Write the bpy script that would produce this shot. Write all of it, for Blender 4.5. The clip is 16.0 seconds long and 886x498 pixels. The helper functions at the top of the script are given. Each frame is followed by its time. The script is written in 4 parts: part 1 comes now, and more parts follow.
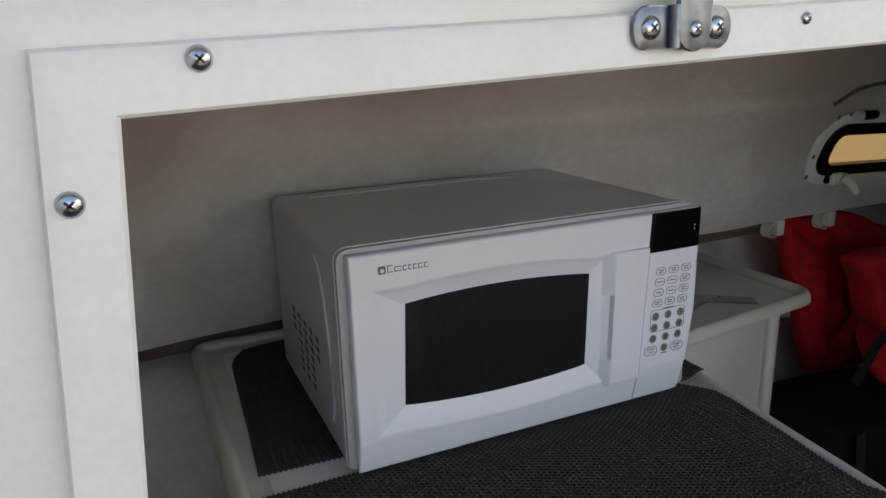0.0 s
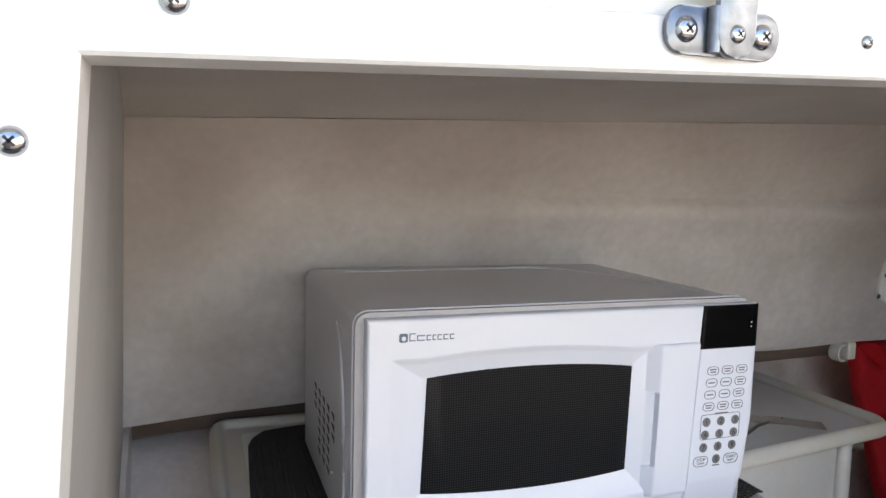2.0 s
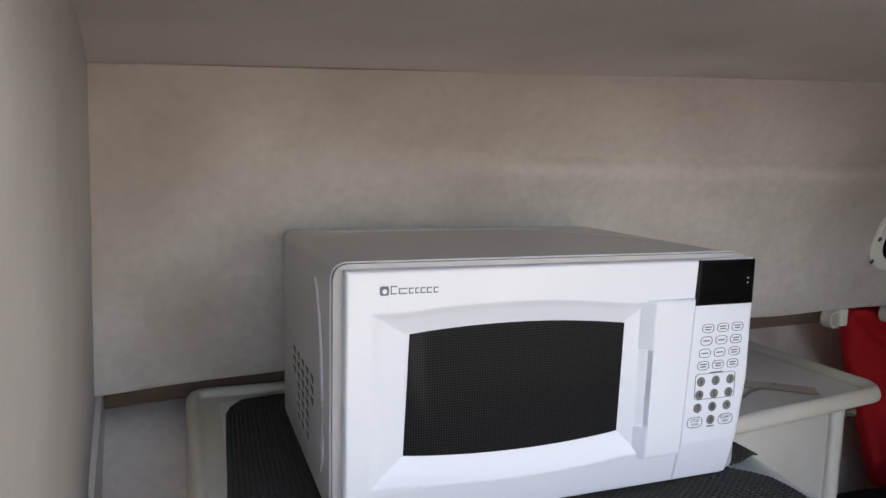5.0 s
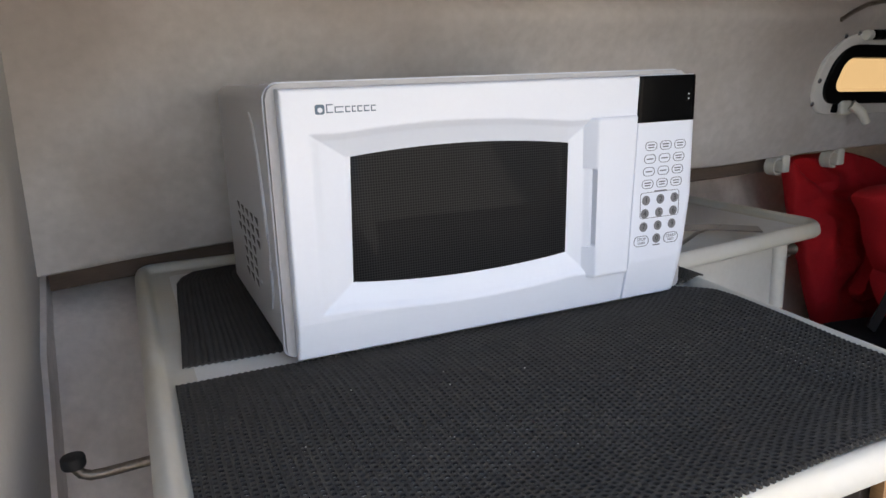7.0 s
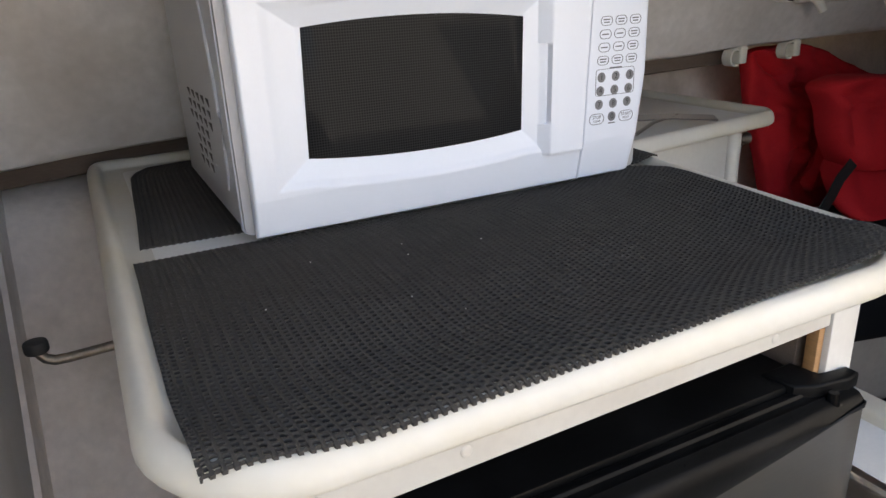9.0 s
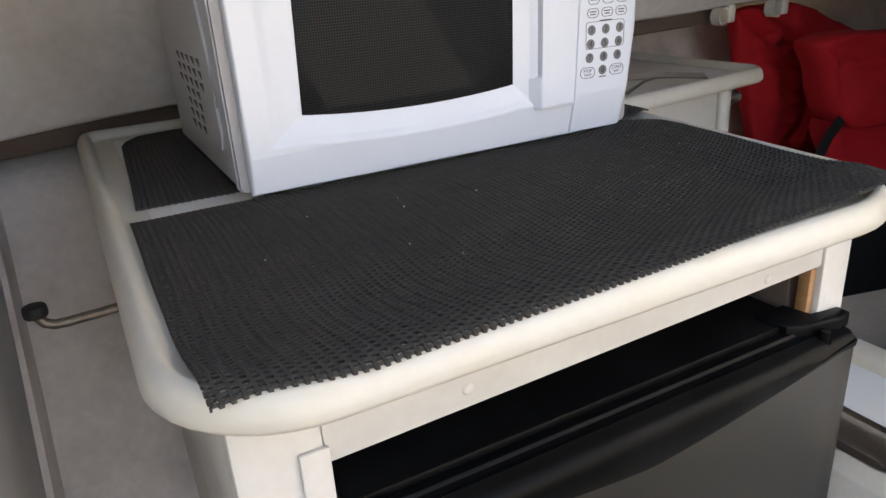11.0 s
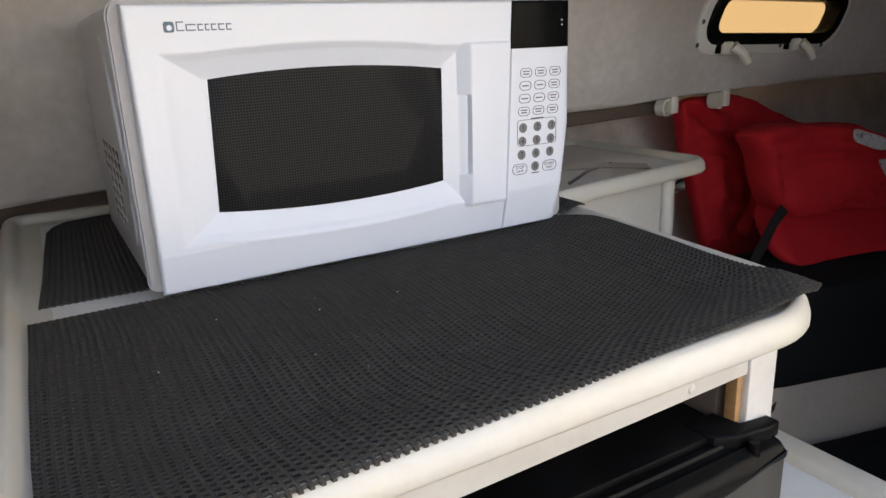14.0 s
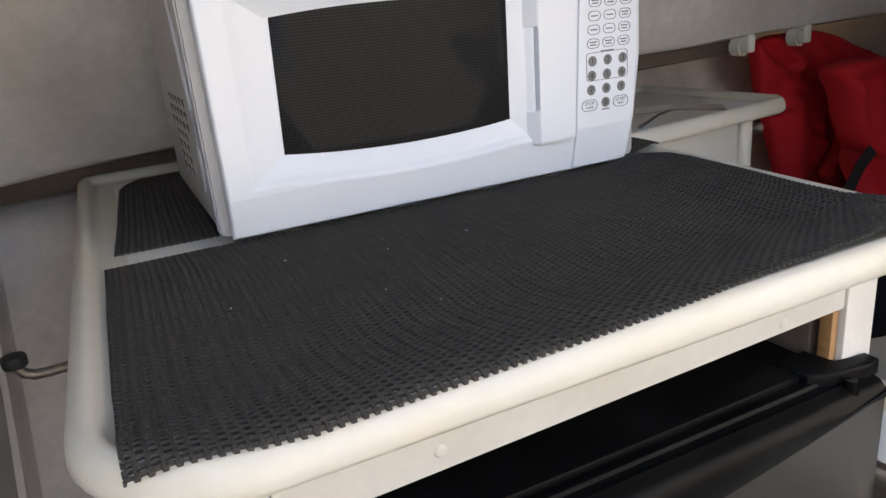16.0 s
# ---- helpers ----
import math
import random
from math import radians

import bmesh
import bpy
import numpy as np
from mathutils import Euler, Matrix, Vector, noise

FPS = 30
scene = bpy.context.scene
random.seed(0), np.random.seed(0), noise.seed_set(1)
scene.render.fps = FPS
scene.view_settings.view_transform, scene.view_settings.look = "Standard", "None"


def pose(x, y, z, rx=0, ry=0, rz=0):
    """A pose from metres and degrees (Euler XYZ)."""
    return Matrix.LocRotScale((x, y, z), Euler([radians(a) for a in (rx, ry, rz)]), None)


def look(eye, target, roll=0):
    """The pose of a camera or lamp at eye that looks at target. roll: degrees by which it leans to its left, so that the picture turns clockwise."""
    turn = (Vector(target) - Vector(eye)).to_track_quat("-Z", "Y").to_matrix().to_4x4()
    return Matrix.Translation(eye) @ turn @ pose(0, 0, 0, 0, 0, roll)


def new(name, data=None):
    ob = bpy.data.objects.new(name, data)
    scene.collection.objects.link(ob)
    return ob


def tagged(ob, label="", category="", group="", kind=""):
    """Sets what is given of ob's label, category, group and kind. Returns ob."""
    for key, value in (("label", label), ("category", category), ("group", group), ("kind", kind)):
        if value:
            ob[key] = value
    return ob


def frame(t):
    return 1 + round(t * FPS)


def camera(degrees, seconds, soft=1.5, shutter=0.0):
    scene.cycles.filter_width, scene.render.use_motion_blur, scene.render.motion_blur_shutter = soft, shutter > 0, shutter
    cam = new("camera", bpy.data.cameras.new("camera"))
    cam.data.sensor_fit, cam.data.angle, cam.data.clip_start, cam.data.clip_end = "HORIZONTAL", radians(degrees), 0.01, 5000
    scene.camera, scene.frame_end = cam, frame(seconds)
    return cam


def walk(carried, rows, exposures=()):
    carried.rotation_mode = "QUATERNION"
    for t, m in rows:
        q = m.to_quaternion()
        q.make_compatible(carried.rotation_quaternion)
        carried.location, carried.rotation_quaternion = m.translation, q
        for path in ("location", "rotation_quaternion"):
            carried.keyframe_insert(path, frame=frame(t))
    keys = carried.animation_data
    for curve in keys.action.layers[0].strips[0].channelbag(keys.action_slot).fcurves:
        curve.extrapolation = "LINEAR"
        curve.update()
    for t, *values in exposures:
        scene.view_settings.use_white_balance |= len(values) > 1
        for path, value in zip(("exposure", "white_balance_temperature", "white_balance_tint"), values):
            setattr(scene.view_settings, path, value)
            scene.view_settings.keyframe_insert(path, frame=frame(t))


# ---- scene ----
cam = camera(64.4, 16.0)
PATH = [
    (0, (-0.177, -0.643, 1.344), (0.607, 1.117, 0.808), -1.6),
    (0.5, (-0.157, -0.636, 1.299), (0.555, 1.154, 0.763), 0.0),
    (1, (-0.146, -0.63, 1.295), (0.557, 1.195, 0.878), -1.1),
    (1.5, (-0.133, -0.627, 1.286), (0.55, 1.238, 1.052), -0.7),
    (2, (-0.141, -0.624, 1.286), (0.519, 1.253, 1.085), 1.4),
    (2.5, (-0.14, -0.609, 1.275), (0.517, 1.269, 1.076), 0.6),
    (3, (-0.143, -0.608, 1.278), (0.541, 1.264, 1.106), 0.8),
    (3.2, (-0.13, -0.625, 1.276), (0.513, 1.264, 1.146), 0.8),
    (5.3, (-0.123, -0.581, 1.245), (0.586, 1.267, 0.957), 1.1),
    (5.5, (-0.12, -0.575, 1.241), (0.595, 1.265, 0.922), 0.3),
    (6, (-0.116, -0.577, 1.228), (0.61, 1.252, 0.871), -0.8),
    (6.5, (-0.113, -0.593, 1.192), (0.641, 1.218, 0.803), -1.6),
    (7, (-0.114, -0.604, 1.158), (0.67, 1.174, 0.686), -2.0),
    (7.5, (-0.114, -0.607, 1.142), (0.69, 1.138, 0.584), -2.2),
    (8, (-0.114, -0.608, 1.129), (0.703, 1.11, 0.511), -2.1),
    (8.5, (-0.114, -0.617, 1.122), (0.714, 1.075, 0.451), -2.2),
    (9, (-0.115, -0.622, 1.118), (0.72, 1.059, 0.426), -2.6),
    (9.5, (-0.115, -0.632, 1.114), (0.736, 1.039, 0.42), -2.7),
    (10, (-0.122, -0.637, 1.102), (0.745, 1.018, 0.388), -3.1),
    (10.2, (-0.126, -0.636, 1.098), (0.742, 1.011, 0.368), -3.3),
    (12.3, (-0.121, -0.628, 1.097), (0.69, 1.037, 0.343), -4.1),
    (12.5, (-0.113, -0.631, 1.102), (0.711, 1.044, 0.383), -3.7),
    (13, (-0.094, -0.627, 1.111), (0.781, 1.046, 0.451), -3.1),
    (13.5, (-0.079, -0.629, 1.117), (0.836, 1.047, 0.523), -2.8),
    (14, (-0.071, -0.629, 1.116), (0.882, 1.035, 0.548), -2.4),
    (14.5, (-0.082, -0.638, 1.107), (0.882, 1.014, 0.524), -2.8),
    (15, (-0.088, -0.644, 1.092), (0.877, 0.988, 0.456), -4.2),
    (15.5, (-0.096, -0.635, 1.086), (0.784, 1.043, 0.444), -5.0),
    (16, (-0.074, -0.616, 1.085), (0.709, 1.109, 0.444), -5.4),
]
EXPOSURES = [(0.0, 1.42, 7450, 13), (0.3, 2.0, 7400, 13), (0.7, 2.33, 7350, 14), (1.5, 2.45, 7350, 15), (3.2, 2.45, 7350, 15), (6.0, 2.42, 7350, 15), (7.5, 2.43, 7400, 15), (9.0, 2.46, 7700, 15), (12.0, 2.4, 7850, 15), (16.0, 2.4, 7850, 15)]
walk(cam, [(t, look(eye, target, roll)) for t, eye, target, roll in PATH], EXPOSURES)

# ---- world and light ----
world = bpy.data.worlds.new("sky")
scene.world = world
world.use_nodes = True
wn = world.node_tree.nodes
sky = wn.new("ShaderNodeTexSky")
sky.sky_type, sky.sun_disc = "NISHITA", False
sky.sun_elevation, sky.sun_rotation = radians(51.4), radians(-46.8)
wn["Background"].inputs["Strength"].default_value = 0.14
world.node_tree.links.new(sky.outputs[0], wn["Background"].inputs["Color"])
sun = new("sun", bpy.data.lights.new("sun", "SUN"))
sun.data.energy, sun.data.angle, sun.data.color = 5.0, radians(2), (1.0, 0.95, 0.87)
sun.matrix_basis = look((-3.2, 3.0, 5.5), (0, 0, 0))


# ---- materials ----
def mat(name, col, rough=0.5, metal=0.0, vary=0.12, scale=18.0, fine=220.0, bump=0.1, dist=0.001,
        stain=None, stain_scale=3.0, stain_amount=0.4, coat=0.0, sheen=0.0, stretch=None, spec=0.5, rvary=0.1):
    """Principled surface with colour variation at two scales, optional stains, fine relief."""
    m = bpy.data.materials.new(name)
    m.use_nodes = True
    nt = m.node_tree
    n, l = nt.nodes, nt.links
    p = n["Principled BSDF"]
    tc = n.new("ShaderNodeTexCoord")
    src = tc.outputs["Object"]
    if stretch:
        mp = n.new("ShaderNodeMapping")
        mp.inputs["Scale"].default_value = stretch
        l.new(src, mp.inputs["Vector"])
        src = mp.outputs[0]

    def noise_node(sc, detail=4.0):
        t = n.new("ShaderNodeTexNoise")
        t.inputs["Scale"].default_value, t.inputs["Detail"].default_value = sc, detail
        l.new(src, t.inputs["Vector"])
        return t
    a, b = noise_node(scale), noise_node(fine, 2.0)
    add = n.new("ShaderNodeMath")
    add.operation = "ADD"
    l.new(a.outputs["Fac"], add.inputs[0])
    l.new(b.outputs["Fac"], add.inputs[1])
    mr = n.new("ShaderNodeMapRange")
    mr.inputs["From Min"].default_value, mr.inputs["From Max"].default_value = 0.6, 1.4
    mr.inputs["To Min"].default_value, mr.inputs["To Max"].default_value = 1 - vary, 1 + vary * 0.6
    l.new(add.outputs[0], mr.inputs["Value"])
    base = n.new("ShaderNodeVectorMath")
    base.operation = "SCALE"
    base.inputs[0].default_value = col
    l.new(mr.outputs[0], base.inputs["Scale"])
    out = base.outputs[0]
    if stain:
        st = noise_node(stain_scale, 6.0)
        r = n.new("ShaderNodeMapRange")
        r.inputs["From Min"].default_value, r.inputs["From Max"].default_value = 0.48, 0.72
        r.inputs["To Max"].default_value = stain_amount
        l.new(st.outputs["Fac"], r.inputs["Value"])
        mx = n.new("ShaderNodeMix")
        mx.data_type = "RGBA"
        l.new(r.outputs[0], mx.inputs["Factor"])
        l.new(out, mx.inputs["A"])
        mx.inputs["B"].default_value = (*stain, 1)
        out = mx.outputs["Result"]
    l.new(out, p.inputs["Base Color"])
    rr = n.new("ShaderNodeMapRange")
    rr.inputs["To Min"].default_value, rr.inputs["To Max"].default_value = max(0.02, rough - rvary), min(1, rough + rvary)
    l.new(a.outputs["Fac"], rr.inputs["Value"])
    l.new(rr.outputs[0], p.inputs["Roughness"])
    p.inputs["Metallic"].default_value = metal
    p.inputs["Coat Weight"].default_value = coat
    p.inputs["Coat Roughness"].default_value = 0.08
    p.inputs["Sheen Weight"].default_value = sheen
    p.inputs["Specular IOR Level"].default_value = spec
    if bump:
        bp = n.new("ShaderNodeBump")
        bp.inputs["Strength"].default_value, bp.inputs["Distance"].default_value = bump, dist
        l.new(b.outputs["Fac"], bp.inputs["Height"])
        l.new(bp.outputs[0], p.inputs["Normal"])
    return m


GELCOAT = mat("white_gelcoat", (0.80, 0.79, 0.75), 0.35, vary=0.05, scale=6, stain=(0.6, 0.56, 0.46), stain_scale=5, stain_amount=0.25, bump=0.05)
TRIM = mat("cream_trim", (0.87, 0.86, 0.83), 0.4, vary=0.05, scale=9, stain=(0.70, 0.67, 0.58), stain_scale=8, stain_amount=0.25, bump=0.05)
RIM = mat("painted_rim", (0.665, 0.635, 0.56), 0.40, vary=0.05, scale=10, fine=90, stain=(0.64, 0.55, 0.36), stain_scale=7, stain_amount=0.5, bump=0.12, dist=0.0015)
CABINET = mat("cabinet_paint", (0.66, 0.64, 0.59), 0.42, vary=0.06, scale=8, fine=120, stain=(0.5, 0.45, 0.38), stain_scale=10, stain_amount=0.3, bump=0.1)
LINER = mat("liner_fabric", (0.635, 0.605, 0.585), 0.9, vary=0.15, scale=9, fine=70, stain=(0.36, 0.31, 0.265), stain_scale=3.4, stain_amount=0.6, bump=0.22, dist=0.0012, sheen=0.15, spec=0.2)


def upper_tan(m, col, z0, z1, amount):
    """Tan tone spread over a wall's upper part, with an uneven lower edge."""
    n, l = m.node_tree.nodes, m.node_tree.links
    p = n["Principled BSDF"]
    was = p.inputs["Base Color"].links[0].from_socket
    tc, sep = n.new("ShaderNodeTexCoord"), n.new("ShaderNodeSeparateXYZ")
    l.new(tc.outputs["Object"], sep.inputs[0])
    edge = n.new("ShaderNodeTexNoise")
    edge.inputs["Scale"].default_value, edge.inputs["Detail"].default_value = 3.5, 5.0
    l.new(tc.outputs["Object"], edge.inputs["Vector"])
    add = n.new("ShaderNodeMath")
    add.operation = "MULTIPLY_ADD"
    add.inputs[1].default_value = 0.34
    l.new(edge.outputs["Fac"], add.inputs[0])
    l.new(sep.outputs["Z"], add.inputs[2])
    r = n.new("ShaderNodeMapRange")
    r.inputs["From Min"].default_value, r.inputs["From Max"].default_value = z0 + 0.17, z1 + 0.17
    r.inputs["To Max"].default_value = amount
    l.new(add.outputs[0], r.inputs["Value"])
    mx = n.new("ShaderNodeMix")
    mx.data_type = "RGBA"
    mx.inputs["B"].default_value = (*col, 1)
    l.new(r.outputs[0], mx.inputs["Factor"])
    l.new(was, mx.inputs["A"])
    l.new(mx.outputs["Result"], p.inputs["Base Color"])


upper_tan(LINER, (0.335, 0.28, 0.255), 1.08, 1.32, 0.5)
CEILING = mat("ceiling_fabric", (0.66, 0.62, 0.585), 0.9, vary=0.14, scale=6, fine=400, stain=(0.30, 0.26, 0.21), stain_scale=3, stain_amount=0.4, bump=0.3, dist=0.001, spec=0.2)
WALL = mat("side_wall_paint", (0.47, 0.46, 0.45), 0.7, vary=0.08, scale=8, stain=(0.34, 0.30, 0.25), stain_scale=6, stain_amount=0.3, bump=0.15)
HULL = mat("rough_hull_fibreglass", (0.76, 0.70, 0.66), 0.75, vary=0.13, scale=14, fine=90, stain=(0.28, 0.24, 0.2), stain_scale=6, stain_amount=0.5, bump=0.3, dist=0.002)
RUBBER = mat("black_vinyl_mesh", (0.064, 0.0585, 0.052), 0.78, vary=0.2, scale=30, fine=300, bump=0.1, spec=0.07)
PLASTIC = mat("white_plastic", (0.765, 0.795, 0.855), 0.3, vary=0.012, scale=4, bump=0.0, rvary=0.0)
CASE = mat("white_painted_steel", (0.68, 0.695, 0.735), 0.32, vary=0.03, scale=6, bump=0.04, rvary=0.05)
GREYGAP = mat("grey_plastic", (0.50, 0.48, 0.47), 0.5, vary=0.05, bump=0.0)
BLACKGLOSS = mat("black_gloss_plastic", (0.005, 0.005, 0.005), 0.12, vary=0.2, bump=0.0, rvary=0.04, spec=0.04)
BLACKPLASTIC = mat("black_plastic", (0.005, 0.005, 0.005), 0.30, vary=0.2, scale=30, bump=0.08, rvary=0.06, spec=0.06, stain=(0.015, 0.015, 0.015), stain_scale=12, stain_amount=0.4)
INK = mat("grey_ink", (0.10, 0.105, 0.11), 0.5, vary=0.05, bump=0.0)
KEYGREY = mat("grey_key", (0.17, 0.17, 0.175), 0.45, vary=0.05, bump=0.0)
DARKINK = mat("dark_ink", (0.02, 0.02, 0.022), 0.5, vary=0.05, bump=0.0)
BLUEINK = mat("blue_grey_ink", (0.10, 0.15, 0.20), 0.5, vary=0.05, bump=0.0)
CHROME = mat("chrome", (0.50, 0.52, 0.55), 0.17, metal=1.0, vary=0.1, scale=60, bump=0.05, rvary=0.08)
ZINC = mat("zinc_plated_steel", (0.23, 0.25, 0.28), 0.34, metal=1.0, vary=0.35, scale=45, fine=160, bump=0.15, rvary=0.1)
STEEL = mat("brushed_steel", (0.118, 0.117, 0.112), 0.40, metal=1.0, vary=0.12, scale=6, fine=60, stretch=(1, 1, 40), bump=0.04, rvary=0.08)
SINKSTEEL = mat("sink_steel", (0.48, 0.46, 0.44), 0.3, metal=1.0, vary=0.1, scale=12, bump=0.05)
RUSTY = mat("weathered_steel_rod", (0.30, 0.26, 0.22), 0.45, metal=0.8, vary=0.35, scale=60, fine=300, stain=(0.14, 0.09, 0.06), stain_scale=40, stain_amount=0.6, bump=0.3)
CAPRUBBER = mat("dark_rubber", (0.03, 0.03, 0.03), 0.6, vary=0.2, bump=0.1)
RED = mat("red_nylon", (0.50, 0.014, 0.02), 0.8, vary=0.2, scale=10, fine=500, stain=(0.30, 0.006, 0.013), stain_scale=6, stain_amount=0.4, bump=0.3, dist=0.001, sheen=0.0, spec=0.25)
SILVER = mat("silver_reflective_tape", (0.62, 0.64, 0.66), 0.3, metal=0.4, vary=0.3, scale=45, fine=110, bump=0.9, dist=0.006)
WEBBING = mat("black_webbing", (0.012, 0.012, 0.013), 0.8, vary=0.2, bump=0.2)
CUSHION = mat("black_cushion_fabric", (0.009, 0.009, 0.010), 0.9, vary=0.2, scale=12, fine=500, bump=0.3, spec=0.15)
# dark wood colour that stands for shade under the liner and inside the cabinet
SHADE_WOOD = mat("shade_dark_wood", (0.12, 0.085, 0.065), 0.7, vary=0.3, scale=12, fine=80, stretch=(1, 8, 8), bump=0.2)
SETTEE = mat("grey_beige_moulding", (0.43, 0.37, 0.315), 0.55, vary=0.1, scale=9, fine=120, stain=(0.28, 0.25, 0.21), stain_scale=5, stain_amount=0.4, bump=0.15)
WOOD = mat("plywood_edge", (0.42, 0.22, 0.09), 0.6, vary=0.3, scale=8, fine=60, stretch=(1, 1, 8), bump=0.2)
IVORY = mat("ivory_plastic", (0.74, 0.71, 0.62), 0.45, vary=0.06, bump=0.05)
# unseen deck's tone, kept dark so little light bounces up to the ceiling
DECK = mat("unseen_dark_deck", (0.085, 0.066, 0.05), 0.7, vary=0.25, scale=5, fine=60, stretch=(1, 12, 1), bump=0.2)
FLOOR = mat("floor_paint", (0.09, 0.08, 0.07), 0.6, vary=0.12, scale=5, bump=0.1)


def glow(name, col, power):
    m = bpy.data.materials.new(name)
    m.use_nodes = True
    p = m.node_tree.nodes["Principled BSDF"]
    p.inputs["Base Color"].default_value = (0, 0, 0, 1)
    p.inputs["Emission Color"].default_value = (*col, 1)
    p.inputs["Emission Strength"].default_value = power
    return m


AMBER = glow("warm_daylight_outside", (1.0, 0.76, 0.45), 0.165)
LED = glow("display_dots", (0.8, 0.95, 1.0), 0.12)


def screen_material():
    """Perforated oven screen behind dark glass: fine staggered dots under a glossy coat."""
    m = bpy.data.materials.new("oven_window_screen")
    m.use_nodes = True
    n, l = m.node_tree.nodes, m.node_tree.links
    p = n["Principled BSDF"]
    tc = n.new("ShaderNodeTexCoord")
    mp = n.new("ShaderNodeMapping")
    mp.inputs["Rotation"].default_value = (radians(90), 0, 0)
    mp.inputs["Scale"].default_value = (390, 390, 390)
    vo = n.new("ShaderNodeTexVoronoi")
    vo.voronoi_dimensions = "2D"
    vo.inputs["Scale"].default_value, vo.inputs["Randomness"].default_value = 1.0, 0.0
    l.new(tc.outputs["Object"], mp.inputs["Vector"])
    l.new(mp.outputs[0], vo.inputs["Vector"])
    r = n.new("ShaderNodeValToRGB")
    r.color_ramp.elements[0].position, r.color_ramp.elements[0].color = 0.25, (0.004, 0.004, 0.0045, 1)
    r.color_ramp.elements[1].position, r.color_ramp.elements[1].color = 0.55, (0.027, 0.027, 0.028, 1)
    l.new(vo.outputs["Distance"], r.inputs["Fac"])
    l.new(r.outputs[0], p.inputs["Base Color"])
    p.inputs["Roughness"].default_value = 0.45
    p.inputs["Coat Weight"].default_value, p.inputs["Coat Roughness"].default_value = 0.06, 0.03
    p.inputs["Specular IOR Level"].default_value = 0.04
    return m


SCREEN = screen_material()
GLASS = bpy.data.materials.new("clear_pane")
GLASS.use_nodes = True
gp = GLASS.node_tree.nodes["Principled BSDF"]
gp.inputs["Transmission Weight"].default_value, gp.inputs["Roughness"].default_value = 1.0, 0.02
gp.inputs["Base Color"].default_value = (0.98, 0.9, 0.76, 1)


# ---- mesh helpers ----
def thing(name, at, label, category, group="", kind=""):
    e = new(name)
    e.location = at
    e.empty_display_size = 0.02
    return tagged(e, label, category, group, kind)


def origin_of(ob):
    o = Vector((0, 0, 0))
    while ob is not None:
        o = o + ob.location
        ob = ob.parent
    return o


def part(name, bm, material, parent=None, label="", smooth=True):
    """Links a bmesh, given in world metres, as one mesh object under a thing or a part."""
    if parent is not None:
        bmesh.ops.translate(bm, verts=bm.verts, vec=-origin_of(parent))
    bmesh.ops.recalc_face_normals(bm, faces=bm.faces)
    me = bpy.data.meshes.new(name)
    bm.to_mesh(me)
    bm.free()
    me.materials.append(material)
    if smooth:
        for f in me.polygons:
            f.use_smooth = True
        me.set_sharp_from_angle(angle=radians(40))
    ob = new(name, me)
    ob.parent = parent
    if label:
        tagged(ob, label)
    return ob


def box(lo, hi, bevel=0.0, seg=2, bm=None):
    b = bmesh.new()
    bmesh.ops.create_cube(b, size=1.0)
    c = [(p + q) / 2 for p, q in zip(lo, hi)]
    s = [q - p for p, q in zip(lo, hi)]
    for v in b.verts:
        v.co = Vector([c[i] + v.co[i] * s[i] for i in range(3)])
    if bevel:
        bmesh.ops.bevel(b, geom=b.edges[:], offset=bevel, segments=seg, profile=0.5, affect="EDGES")
    if bm is None:
        return b
    return join(bm, b)


def join(bm, other):
    me = bpy.data.meshes.new("tmp")
    other.to_mesh(me)
    other.free()
    bm.from_mesh(me)
    bpy.data.meshes.remove(me)
    return bm


def loft(loops, close_ends=True, closed=True):
    """Skin between loops of points of equal count."""
    b = bmesh.new()
    rows = [[b.verts.new(p) for p in lp] for lp in loops]
    n = len(rows[0])
    for r0, r1 in zip(rows, rows[1:]):
        for i in range(n if closed else n - 1):
            b.faces.new((r0[i], r0[(i + 1) % n], r1[(i + 1) % n], r1[i]))
    if close_ends and closed:
        b.faces.new(rows[0])
        b.faces.new(rows[-1][::-1])
    return b


def rrect(x0, x1, y0, y1, radii, d=0.0, n=6):
    """Rounded rectangle inset by d; radii at (x0,y0), (x1,y0), (x1,y1), (x0,y1)."""
    pts = []
    for k, (cx, cy, sx, sy) in enumerate(((x0, y0, 1, 1), (x1, y0, -1, 1), (x1, y1, -1, -1), (x0, y1, 1, -1))):
        r = max(radii[k], d + 0.002)
        ox, oy, q = cx + sx * r, cy + sy * r, r - d
        for i in range(n + 1):
            a = radians(180 + 90 * k + 90 * i / n)
            pts.append((ox + q * math.cos(a), oy + q * math.sin(a)))
    return pts


def slab(pts, axis, lo, hi, bevel=0.0, seg=2):
    """Prism of a 2D outline along an axis ('y': points are x, z; 'z': x, y; 'x': y, z)."""
    place = {"y": lambda p, t: (p[0], t, p[1]), "z": lambda p, t: (p[0], p[1], t), "x": lambda p, t: (t, p[0], p[1])}[axis]
    b = loft([[place(p, lo) for p in pts], [place(p, hi) for p in pts]])
    if bevel:
        keep = [e for e in b.edges if abs((e.verts[0].co - e.verts[1].co)["xyz".index(axis)]) < 1e-9]
        bmesh.ops.bevel(b, geom=keep, offset=bevel, segments=seg, profile=0.5, affect="EDGES")
    return b


